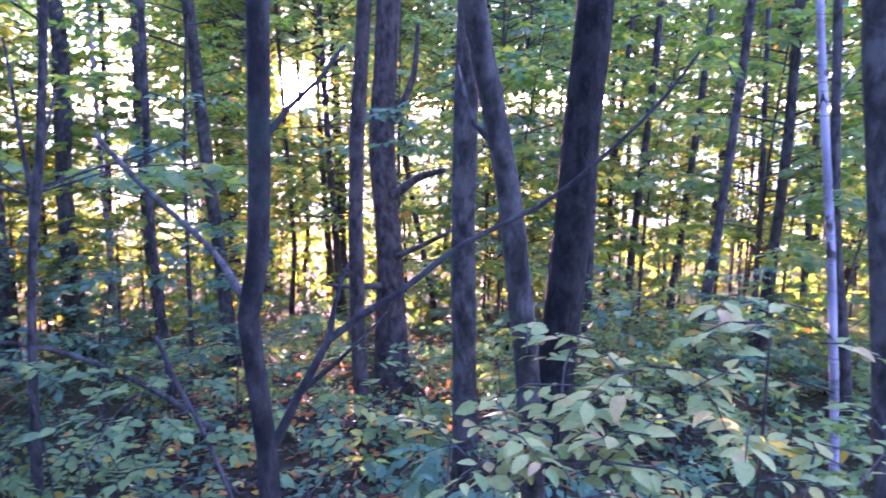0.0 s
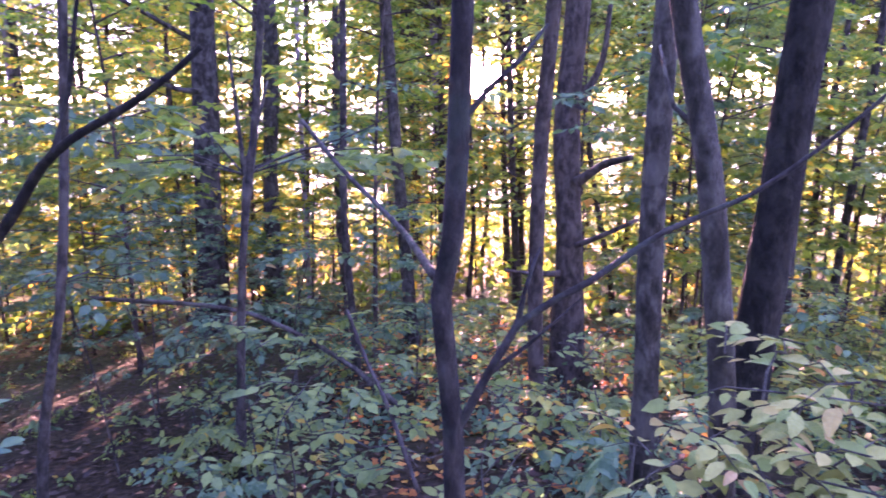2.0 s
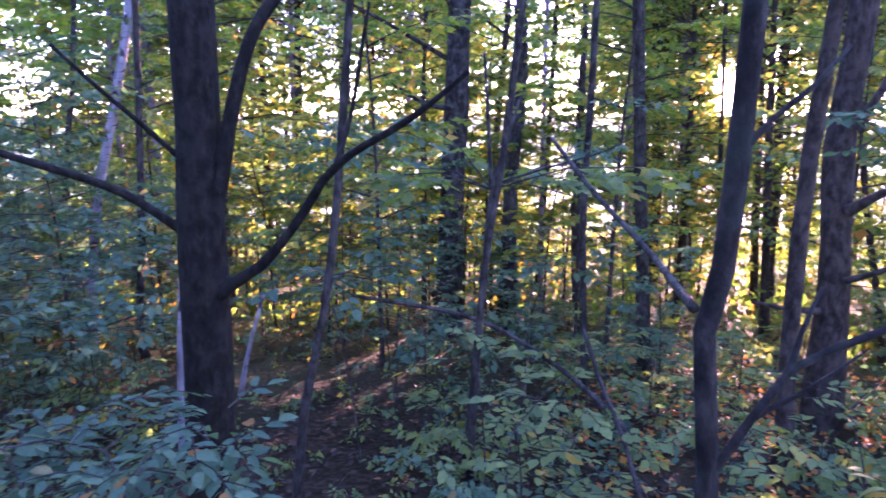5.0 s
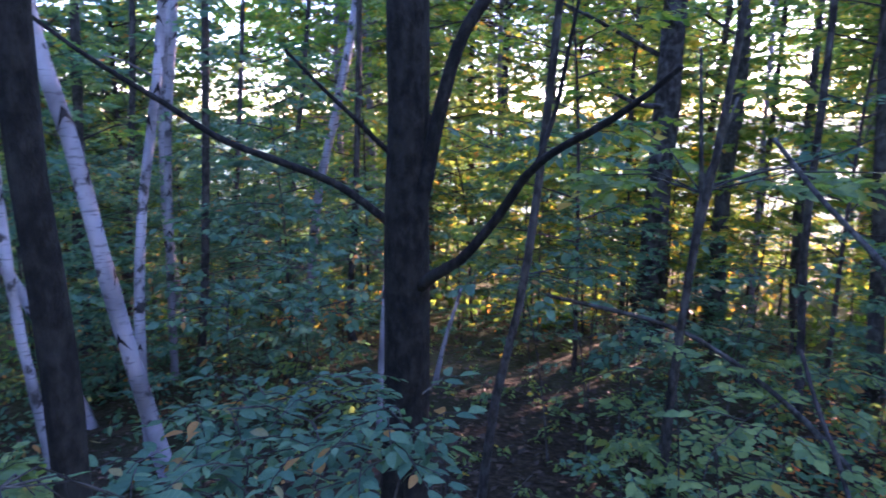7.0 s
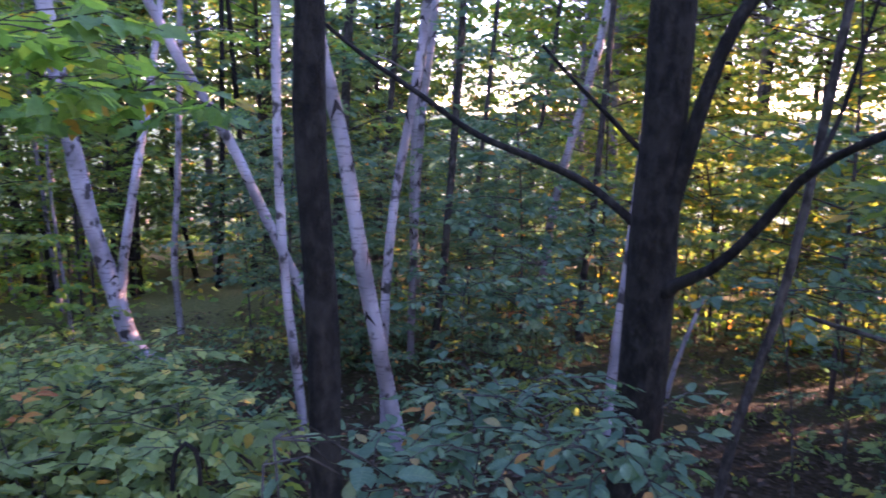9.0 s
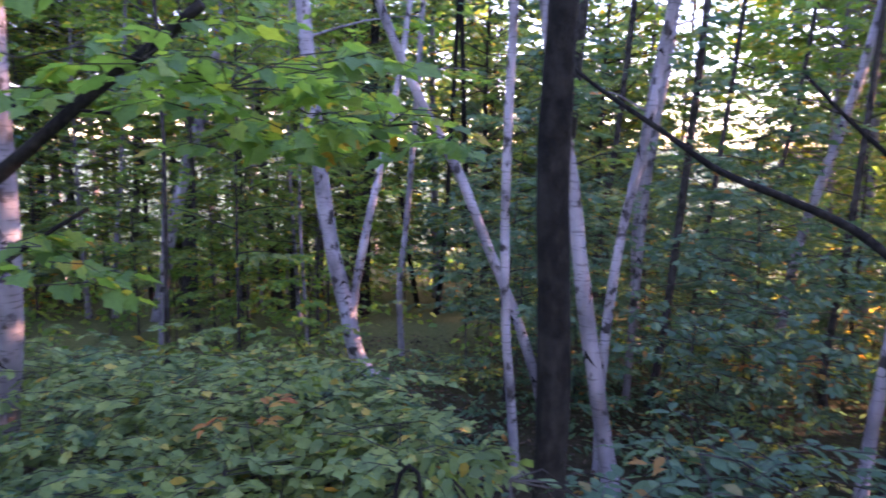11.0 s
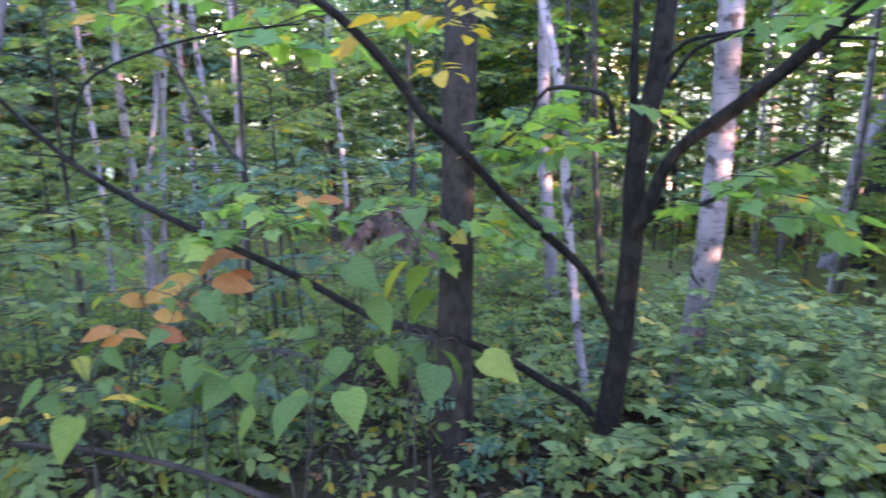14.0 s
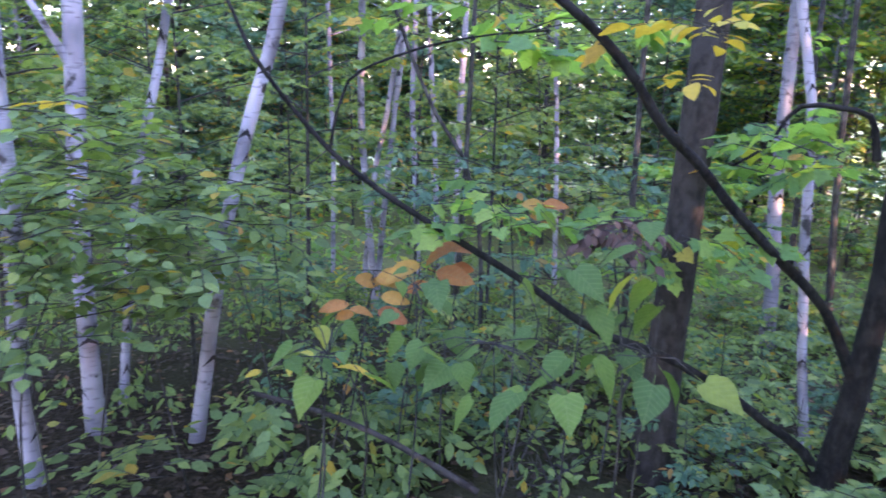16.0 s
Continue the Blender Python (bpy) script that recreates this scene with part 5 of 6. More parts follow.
tree('forked_maple', DARK, [(-3.27, -2.05, -0.62), (-3.30, -2.00, -0.10), (-3.32, -1.98, 0.21), (-3.33, -1.96, 0.71), (-3.33, -1.96, 1.12), (-3.36, -1.90, 1.46), (-3.37, -1.87, 1.83), (-3.42, -1.79, 3.67), (-3.45, -1.74, 5.50)], 0.062, 0.032, crown=(0.9, 420, 3.0, 0.7), label='dark multi-stemmed young tree with low spreading limbs', limbs=[
        ([(-3.32, -1.97, 1.07), (-3.31, -1.98, 1.33), (-3.31, -1.99, 1.59), (-3.31, -1.99, 1.88), (-3.31, -1.99, 2.19), (-3.31, -1.98, 2.59), (-3.31, -1.99, 2.99)], 0.025, 0.009),
        ([(-3.32, -1.96, 0.68), (-3.31, -1.87, 0.86), (-3.31, -1.78, 1.09), (-3.31, -1.45, 1.37), (-3.28, -1.25, 1.53), (-3.29, -1.10, 1.67), (-3.27, -0.82, 1.88), (-3.21, -0.61, 2.04)], 0.035, 0.026),
        ([(-3.31, -1.88, 0.79), (-3.29, -1.59, 0.91), (-3.31, -1.31, 1.10), (-3.28, -1.11, 1.22)], 0.014, 0.009),
        ([(-3.36, -1.88, 1.51), (-3.32, -1.75, 1.62), (-3.31, -1.57, 1.65), (-3.29, -1.36, 1.66), (-3.28, -1.12, 1.62), (-3.25, -0.88, 1.60)], 0.011, 0.006),
        ([(-3.31, -1.99, 0.13), (-3.24, -2.01, 0.28), (-3.05, -2.04, 0.55), (-2.76, -2.10, 0.80), (-2.53, -2.14, 0.99), (-2.30, -2.17, 1.20), (-2.14, -2.20, 1.33), (-1.96, -2.23, 1.54), (-1.82, -2.28, 1.68), (-1.68, -2.32, 1.78)], 0.024, 0.018),
        ([(-3.27, -2.06, -0.37), (-3.14, -2.07, -0.20), (-2.96, -2.16, -0.05), (-2.67, -2.21, 0.16), (-2.38, -2.31, 0.33), (-2.09, -2.44, 0.45), (-1.79, -2.60, 0.67), (-1.52, -2.76, 0.85), (-1.27, -2.87, 1.02), (-1.09, -2.99, 1.18), (-0.94, -3.08, 1.37), (-0.82, -3.11, 1.54), (-0.74, -3.23, 1.77)], 0.025, 0.008),
        ([(-1.09, -2.99, 1.19), (-1.10, -2.93, 1.35), (-1.14, -2.92, 1.46), (-1.36, -2.84, 1.58), (-1.66, -2.68, 1.66), (-1.84, -2.57, 1.68)], 0.007, 0.004),
        ([(-3.30, -1.79, 1.46), (-3.26, -1.66, 1.59), (-3.23, -1.47, 1.64), (-3.22, -1.24, 1.61)], 0.012, 0.006),
        ([(-3.27, -2.05, 1.20), (-3.20, -2.07, 1.39), (-3.09, -2.14, 1.42), (-2.97, -2.24, 1.42), (-2.85, -2.30, 1.24), (-2.70, -2.33, 1.16)], 0.017, 0.006)])
tree('grey_maple', BROWN, [(-2.72, -2.61, -0.60), (-2.72, -2.61, 0.17), (-2.73, -2.59, 1.05), (-2.74, -2.58, 1.84), (-2.76, -2.56, 5.42), (-2.77, -2.55, 9.00)], 0.090, 0.068, crown=(1.6, 1000, 5.0, 1.1), label='straight brown-grey maple trunk')
tree('paper_birch', BIRCH, [(-3.76, -2.40, -0.70), (-3.72, -2.46, -0.39), (-3.65, -2.58, 0.66), (-3.60, -2.64, 1.46), (-3.54, -2.72, 1.88), (-3.24, -3.13, 5.44), (-3.05, -3.38, 9.00)], 0.028, 0.020, crown=(1.0, 500, 5.0, 0.9), label='thin white birch with pink sunlit flecks')
tree('paper_birch', GREYBIRCH, [(-6.26, -4.59, -1.11), (-6.23, -4.63, -0.12), (-6.20, -4.68, 0.41), (-6.17, -4.72, 1.71), (-6.12, -4.78, 5.36), (-6.09, -4.81, 9.00)], 0.069, 0.040, crown=(1.0, 500, 5.0, 0.9))
tree('paper_birch', BIRCH, [(-0.67, -4.15, -0.66), (-0.71, -4.14, -0.40), (-0.88, -4.11, 0.65), (-1.04, -4.08, 1.30), (-1.15, -4.05, 1.68), (-1.85, -3.87, 5.84), (-2.27, -3.77, 10.00)], 0.042, 0.028, crown=(1.2, 600, 5.0, 1.0), label='pale birch with a pink patch of sun high on the trunk')
tree('paper_birch', BIRCH, [(0.13, -3.88, -0.62), (0.14, -3.88, 0.09), (0.11, -3.88, 0.77), (0.11, -3.88, 1.27), (0.09, -3.88, 5.13), (0.08, -3.88, 9.00)], 0.044, 0.030, crown=(1.2, 600, 5.0, 1.0))
tree('paper_birch', BIRCH, [(-0.17, -4.59, -0.71), (-0.17, -4.59, -0.42), (-0.17, -4.59, 0.61), (-0.22, -4.59, 1.64), (-0.33, -4.58, 5.32), (-0.39, -4.58, 9.00)], 0.056, 0.041, crown=(1.2, 600, 5.0, 1.0), limbs=[
        ([(-0.21, -4.59, 1.44), (-0.17, -4.57, 1.53), (-0.10, -4.54, 1.66), (-0.03, -4.54, 1.80)], 0.024, 0.017)])
tree('paper_birch', BIRCH, [(-0.35, -5.08, -0.78), (-0.40, -5.08, -0.27), (-0.51, -5.07, 0.71), (-0.73, -5.05, 1.69), (-1.29, -4.99, 5.85), (-1.62, -4.96, 10.00)], 0.031, 0.023, crown=(1.2, 500, 5.5, 1.0))
tree('far_birch', BIRCH, [(-3.12, -7.28, -1.13), (-3.05, -7.31, -0.25), (-2.95, -7.35, 1.10), (-2.95, -7.35, 1.85), (-2.93, -7.36, 5.92), (-2.92, -7.36, 10.00)], 0.041, 0.029, crown=(1.2, 450, 4.5, 1.0))
tree('far_birch', BIRCH, [(-3.17, -7.80, -1.19), (-3.21, -7.78, -0.50), (-3.29, -7.75, 0.44), (-3.43, -7.69, 1.27), (-3.85, -7.51, 5.64), (-4.11, -7.40, 10.00)], 0.035, 0.025, crown=(1.2, 450, 4.5, 1.0))
tree('far_birch', BIRCH, [(-3.32, -7.74, -1.19), (-3.36, -7.72, -0.43), (-3.49, -7.66, 1.21), (-3.56, -7.63, 1.89), (-3.82, -7.51, 5.94), (-3.98, -7.44, 10.00)], 0.035, 0.025, crown=(1.2, 450, 4.5, 1.0))
tree('far_birch', BIRCH, [(-4.45, -8.30, -1.30), (-4.37, -8.34, 0.41), (-4.31, -8.38, 1.40), (-4.26, -8.40, 2.15), (-4.09, -8.49, 6.08), (-3.99, -8.54, 10.00)], 0.036, 0.025, crown=(1.2, 450, 4.5, 1.0))
tree('far_birch', BIRCH, [(-4.62, -8.21, -1.30), (-4.63, -8.20, 0.35), (-4.64, -8.20, 1.42), (-4.65, -8.19, 2.23), (-4.69, -8.17, 6.12), (-4.71, -8.16, 10.00)], 0.042, 0.030, crown=(1.2, 450, 4.5, 1.0))
tree('far_birch', BIRCH, [(-4.44, -8.87, -1.36), (-4.36, -8.91, 0.26), (-4.31, -8.94, 1.17), (-4.32, -8.93, 2.04), (-4.36, -8.91, 6.02), (-4.38, -8.90, 10.00)], 0.041, 0.029, crown=(1.2, 450, 4.5, 1.0))
tree('far_birch', BIRCH, [(-3.34, -9.34, -1.35), (-3.34, -9.34, -0.70), (-3.34, -9.34, 0.62), (-3.31, -9.35, 1.35), (-3.19, -9.39, 5.68), (-3.11, -9.42, 10.00)], 0.031, 0.022, crown=(1.2, 450, 4.5, 1.0))
tree('far_birch', BIRCH, [(-6.06, -7.85, -1.36), (-5.97, -7.92, 0.72), (-5.91, -7.96, 1.67), (-5.77, -8.07, 5.84), (-5.68, -8.14, 10.00)], 0.034, 0.024, crown=(1.2, 450, 4.5, 1.0))
tree('pole_sapling', GREY, [(-3.12, -5.38, -0.92), (-3.09, -5.40, -0.78), (-3.11, -5.39, 0.26), (-3.14, -5.37, 2.63), (-3.15, -5.36, 5.00)], 0.028, 0.017, crown=(0.8, 300, 2.4, 0.6))
tree('pole_sapling', GREY, [(-2.77, -4.42, -0.79), (-2.76, -4.43, -0.48), (-2.71, -4.46, 0.47), (-2.60, -4.53, 0.95), (-2.42, -4.63, 1.25), (-1.84, -4.94, 3.13), (-1.50, -5.13, 5.00)], 0.019, 0.011, crown=(0.8, 300, 2.4, 0.6))
tree('pole_sapling', GREY, [(-3.51, -3.86, -0.79), (-3.53, -3.84, -0.92), (-3.53, -3.84, 2.04), (-3.53, -3.84, 5.00)], 0.026, 0.015, crown=(0.8, 300, 2.4, 0.6))
tree('pole_sapling', GREY, [(-6.92, -4.39, -1.16), (-6.91, -4.41, -0.74), (-6.85, -4.50, 0.48), (-6.80, -4.59, 2.74), (-6.76, -4.65, 5.00)], 0.041, 0.024, crown=(0.8, 300, 2.4, 0.6))


# ---------------------------------------------------------------- shrubs close by
def blade(kind, seed):
    """One leaf of unit length with its stalk: cupped, drooping, a little uneven."""
    rng = random.Random(seed)
    wide = {"oval": 0.25, "heart": 0.41}[kind]
    curl, cup, twist = rng.uniform(0.06, 0.30), rng.uniform(0.05, 0.35), rng.uniform(-0.15, 0.15)
    verts, faces = [], []
    cuts = (0.0, 0.08, 0.22, 0.40, 0.58, 0.75, 0.89, 1.0)
    for t in cuts:
        if kind == "oval":
            w = wide * math.sin(math.pi * t ** 0.85) ** 0.8
        else:
            w = wide * (math.sin(math.pi * min(1, t * 1.05 + 0.04) ** 0.62) if t < 1 else 0) * (1 - 0.25 * t)
        w = abs(w) * rng.uniform(0.94, 1.06)
        z = -curl * t * t + 0.03 * math.sin(t * 3.1)
        for s in (1, 0.5, 0, -0.5, -1):
            verts.append((t - 0.06 * abs(s) * (kind == "heart") * (t < 0.2), s * w, z + cup * w * abs(s) + twist * s * w + 0.012 * rng.uniform(-1, 1) * abs(s)))
    for a in range(len(cuts) - 1):
        for k in range(4):
            faces.append((a * 5 + k, a * 5 + k + 1, a * 5 + k + 6, a * 5 + k + 5))
    k = len(verts)
    verts += [(0.02, 0.008, 0), (0.02, -0.008, 0), (-0.22, -0.007, 0.03), (-0.22, 0.007, 0.03)]
    faces.append((k, k + 1, k + 2, k + 3))
    return verts, faces


def blades(kind, mat):
    return [mesh_of("leaf", *blade(kind, 100 + i), mat) for i in range(5)]


OVAL_GOLD = blades("oval", GOLD_ONE)
OVAL_PALE, OVAL_SHADE, HEART, OVAL_ORANGE = blades("oval", PALE_ONE), blades("oval", SHADE_ONE), blades("heart", HEART_ONE), blades("oval", ORANGE_ONE)


def shrub(name, mat, size, label, foot, clusters, shape=LEAF_FINE, stem=GREY, droop=0.25, pieces=None, fewest=6, most=10, level=False):
    """A shrub or bough: stems rise from its foot to clumps (x, y, z, half width, half height, sprays)."""
    rng = random.Random(int(abs(foot[0] * 977 + foot[1] * 131) * 10))
    at = np.array((foot[0], foot[1], ground_z(*foot) - 0.03))
    root = thing(name, tuple(at), label, "shrub", "leafy shrubs")
    twigs, bb, ww, uu, ss = [], [], [], [], []
    for k, (x, y, z, hw, hh, n) in enumerate(clusters):
        c = np.array((x, y, z)) - at
        gx, gy = x + rng.uniform(-0.2, 0.2), y + rng.uniform(-0.2, 0.2)
        g = np.array((gx, gy, ground_z(gx, gy) - 0.03)) - at
        if c[2] - g[2] < 1.5:
            low = g * 0.4 + c * 0.6 + (rng.uniform(-0.08, 0.08), rng.uniform(-0.08, 0.08), 0)
            part("stem", mesh_of("stem", *tube([g, low, c + (0, 0, -0.3 * hh)], 0.007, 0.003, 6, 0.12, 0.15, 0.1, k), stem), root)
        for _ in range(n):
            off = np.array((rng.uniform(-1, 1) * hw, rng.uniform(-1, 1) * hw, rng.uniform(-1, 1) * hh))
            p = c + off
            az = rng.uniform(0, 6.283)
            way = (math.cos(az), math.sin(az), rng.uniform(-0.15, 0.25))
            ln = rng.uniform(2.2, 4.0) * size
            line, (b, w, u, s) = spray(rng, p, way, ln, rng.randint(fewest, most), size, droop * 0.6, 0.28 if level else 0.4, 0.4 if level else 0.95)
            if droop > 0.4:
                w = [q + np.array((0, 0, -droop * rng.uniform(0.3, 1.6))) for q in w]
            twigs.append(tube(line, 0.0028, 0.0012, 4, 0.1, 0.1, 0, k))
            if rng.random() < (0.12 if level else 0.35):
                twigs.append(tube([c + (0, 0, -0.3 * hh), (c + p) / 2 + (0, 0, 0.02), p], 0.0034, 0.0025, 4, 0.15, 0.1, 0, k))
            bb += b; ww += w; uu += u; ss += s
    tagged(part("twigwork", mesh_of("twigwork", *join(twigs), stem), root), kind="stuff")
    if pieces:
        order = list(range(len(bb)))
        rng.shuffle(order)
        for i in order[:300]:
            ax = Vector(ww[i]).normalized()
            side = Vector(uu[i]).cross(ax).normalized()
            m = Matrix((ax, side, ax.cross(side))).transposed().to_4x4()
            leaf = part("leaf", pieces[rng.randrange(len(pieces))], root)
            leaf.matrix_basis = Matrix.Translation(bb[i]) @ m @ Matrix.Translation((0.2 * ss[i], 0, 0)) @ Matrix.Scale(ss[i], 4)
        rest = order[300:]
        bb, ww, uu, ss = ([q[i] for i in rest] for q in (bb, ww, uu, ss))
    if bb:
        tagged(part("foliage", leaves("foliage", bb, ww, uu, ss, mat, shape), root), kind="stuff")
    return root


def hung_shrub(name, label, pieces, hung, droop, extra=0, fan=2.2):
    """A bush of few large leaves: each (x, y, z, length) hangs from a twig of a stem that rises from the ground;
    a narrow fan sets them broadside to the open knoll."""
    rng = random.Random(len(hung) * 7 + 3)
    mid = np.mean([p[:3] for p in hung], axis=0)
    at = np.array((mid[0], mid[1], ground_z(mid[0], mid[1]) - 0.03))
    root = thing(name, tuple(at), label, "shrub", "leafy shrubs")
    hubs = [np.array(p[:3]) for p in hung[::4]]
    tops = []
    for h in hubs:
        g = np.array((h[0] + rng.uniform(-0.2, 0.2), h[1] - rng.uniform(0.0, 0.3), 0))
        g[2] = ground_z(g[0], g[1]) - 0.03
        top = h + (rng.uniform(-0.05, 0.05), -0.05, 0.04)
        part("stem", mesh_of("stem", *tube([g - at, (g * 0.5 + top * 0.5) - at + (rng.uniform(-0.06, 0.06), 0, 0), top - at], 0.006, 0.0025, 6, 0.1, 0.15, 0.1, h[0]), GREY), root)
        tops.append(top)
    twigs = []
    more = [(x + rng.uniform(-0.1, 0.1), y + rng.uniform(-0.25, 0.05), z + rng.uniform(-0.12, 0.16), size * rng.uniform(0.45, 0.95)) for x, y, z, size in hung for _ in range(extra)]
    for x, y, z, size in [*hung, *more]:
        p = np.array((x, y, z))
        near = min(tops, key=lambda q: np.linalg.norm(q - p))
        twigs.append(tube([near - at, (near + p) / 2 - at + (0, 0, 0.03), p - at], 0.0024, 0.0013, 4, 0.06, 0.1, 0, x))
        face = math.atan2(-y, -x)
        az = face + (rng.uniform(-fan, fan) if fan > 1 else math.copysign(1.5, rng.random() - 0.4) + rng.uniform(-fan, fan))
        ax = Vector((math.cos(az), math.sin(az), droop * rng.uniform(0.2, 2.0))).normalized()
        open_to = az if fan > 1 else face
        up = Vector((math.cos(open_to) + rng.uniform(-0.7, 0.7), math.sin(open_to) + rng.uniform(-0.7, 0.7), 1.1))
        side = up.cross(ax).normalized()
        leaf = part("leaf", pieces[rng.randrange(len(pieces))], root)
        leaf.matrix_basis = Matrix.Translation(p - at) @ Matrix((ax, side, ax.cross(side))).transposed().to_4x4() @ Matrix.Translation((0.2 * size, 0, 0)) @ Matrix.Scale(size, 4)
    tagged(part("twigwork", mesh_of("twigwork", *join(twigs), GREY), root), kind="stuff")
    return root


def dead_brush(x, y, count, reach, mat, label):
    """A tangle of dry grey twigs."""
    rng = random.Random(int(abs(x * 91 + y * 17) * 10))
    z = ground_z(x, y)
    root = thing("dead_brush", (x, y, z), label, "brush")
    bits = []
    for i in range(count):
        a, h = rng.uniform(0, 6.283), rng.uniform(0.2, 1.0)
        p = np.array((rng.uniform(-0.4, 0.4) * reach, rng.uniform(-0.4, 0.4) * reach, -0.02))
        q = p + np.array((math.cos(a) * reach * (1 - h * 0.6), math.sin(a) * reach * (1 - h * 0.6), h * reach * 0.8))
        mid = (p + q) / 2 + np.array((rng.uniform(-1, 1), rng.uniform(-1, 1), rng.uniform(0, 1))) * 0.14 * reach
        bits.append(tube([p, mid, q], rng.uniform(0.003, 0.007), 0.0015, 5, 0.12, 0.2, 0, i))
        for _ in range(3):
            s = mid + (q - mid) * rng.random()
            e = s + np.array((rng.uniform(-1, 1), rng.uniform(-1, 1), rng.uniform(-0.3, 0.9))) * 0.22 * reach
            bits.append(tube([s, e], 0.0022, 0.001, 4, 0.1, 0.1, 0, i))
    tagged(part("twigwork", mesh_of("twigwork", *join(bits), mat), root), kind="stuff")


def stick(name, mat, pts, r0, r1, label, category):
    at = np.array(pts[0])
    ob = new(name, mesh_of(name, *tube([np.array(p) - at for p in pts], r0, r1, 8, 0.06, 0.2, 0, at[0]), mat))
    ob.location = tuple(at)
    return tagged(ob, label, category)


shrub('pale_leaved_shrub', LEAF_PALE, 0.066, 'pale yellow-green shrub catching the last skylight', (0.42, 1.81), [(0.27, 1.91, 0.89, 0.13, 0.06, 6), (0.44, 1.87, 0.88, 0.08, 0.03, 3), (0.74, 1.81, 1.00, 0.17, 0.06, 7), (-0.02, 1.79, 0.74, 0.10, 0.03, 4), (0.24, 1.71, 0.76, 0.17, 0.06, 11), (0.48, 1.70, 0.83, 0.15, 0.06, 10), (0.75, 1.59, 0.82, 0.14, 0.08, 6), (0.33, 1.64, 0.69, 0.26, 0.04, 12)], LEAF_FINE, GREY, level=True, pieces=OVAL_PALE)
shrub('shaded_shrub', LEAF_BLUE, 0.07, 'blue-green shrub with a few turning leaves below the dark trunk', (-2.05, 1.26), [(-2.04, 1.27, 0.57, 0.33, 0.08, 20), (-1.71, 1.40, 0.61, 0.12, 0.06, 9), (-1.96, 1.01, 0.53, 0.31, 0.07, 19), (-1.64, 1.32, 0.50, 0.18, 0.06, 10), (-1.90, 0.89, 0.49, 0.26, 0.05, 11)], LEAF_FINE, GREY, level=True, pieces=OVAL_SHADE)
shrub('layered_shrub', LEAF_GREEN, 0.072, 'shrub with level sprays of dull green leaves', (-1.86, 3.42), [(-2.64, 3.79, -0.36, 0.35, 0.10, 7), (-1.65, 3.45, -0.12, 0.23, 0.13, 7), (-1.72, 3.07, -0.27, 0.37, 0.10, 8), (-1.20, 2.99, -0.12, 0.21, 0.10, 5)], LEAF_FINE, GREY, level=True)
shrub('layered_shrub', LEAF_GREEN, 0.072, 'shrub with level sprays of dull green leaves', (-1.39, 2.97), [(-1.33, 3.34, 0.15, 0.43, 0.19, 13), (-1.37, 2.65, 0.29, 0.31, 0.13, 10), (-0.99, 2.61, 0.20, 0.27, 0.08, 8), (-1.71, 2.92, 0.38, 0.20, 0.15, 6)], LEAF_FINE, GREY, level=True)
shrub('layered_shrub', LEAF_GREEN, 0.072, 'shrub with level sprays of dull green leaves', (-0.72, 3.85), [(-0.43, 2.96, 0.11, 0.24, 0.13, 10), (-0.57, 3.14, 0.23, 0.17, 0.10, 5), (-0.23, 3.79, 0.21, 0.29, 0.11, 9), (0.28, 4.18, 0.14, 0.32, 0.13, 8), (-1.26, 4.21, 0.13, 0.40, 0.12, 8), (-1.96, 4.15, 0.15, 0.49, 0.12, 9)], LEAF_FINE, GREY, level=True)
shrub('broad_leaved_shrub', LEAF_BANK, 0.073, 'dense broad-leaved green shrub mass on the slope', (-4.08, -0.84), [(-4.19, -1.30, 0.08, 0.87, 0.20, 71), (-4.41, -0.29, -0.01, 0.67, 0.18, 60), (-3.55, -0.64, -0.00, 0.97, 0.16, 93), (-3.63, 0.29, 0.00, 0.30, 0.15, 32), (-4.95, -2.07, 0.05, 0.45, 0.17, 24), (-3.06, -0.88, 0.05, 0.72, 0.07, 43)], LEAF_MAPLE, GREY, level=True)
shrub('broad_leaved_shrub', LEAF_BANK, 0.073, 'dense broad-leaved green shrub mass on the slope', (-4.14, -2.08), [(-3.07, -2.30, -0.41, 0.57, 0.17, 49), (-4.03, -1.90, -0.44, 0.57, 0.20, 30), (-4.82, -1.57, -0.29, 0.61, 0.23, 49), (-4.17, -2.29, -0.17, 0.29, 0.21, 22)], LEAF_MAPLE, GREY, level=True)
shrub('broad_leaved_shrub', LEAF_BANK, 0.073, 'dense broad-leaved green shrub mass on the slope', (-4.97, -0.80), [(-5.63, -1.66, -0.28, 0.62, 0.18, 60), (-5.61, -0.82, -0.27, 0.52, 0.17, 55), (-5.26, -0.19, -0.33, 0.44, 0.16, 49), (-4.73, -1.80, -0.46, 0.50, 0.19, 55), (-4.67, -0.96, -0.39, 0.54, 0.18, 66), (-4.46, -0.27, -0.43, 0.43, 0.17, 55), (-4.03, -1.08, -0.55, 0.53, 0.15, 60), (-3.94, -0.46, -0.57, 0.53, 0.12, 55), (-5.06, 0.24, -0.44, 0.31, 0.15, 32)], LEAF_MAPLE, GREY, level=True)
shrub('shaded_shrub', LEAF_BLUE, 0.08, 'blue-green shrub with a few turning leaves below the birches', (-2.56, 1.22), [(-2.54, 1.30, 0.43, 0.35, 0.07, 14), (-2.43, 1.07, 0.40, 0.17, 0.06, 7)], LEAF_FINE, GREY, level=True, pieces=OVAL_SHADE)
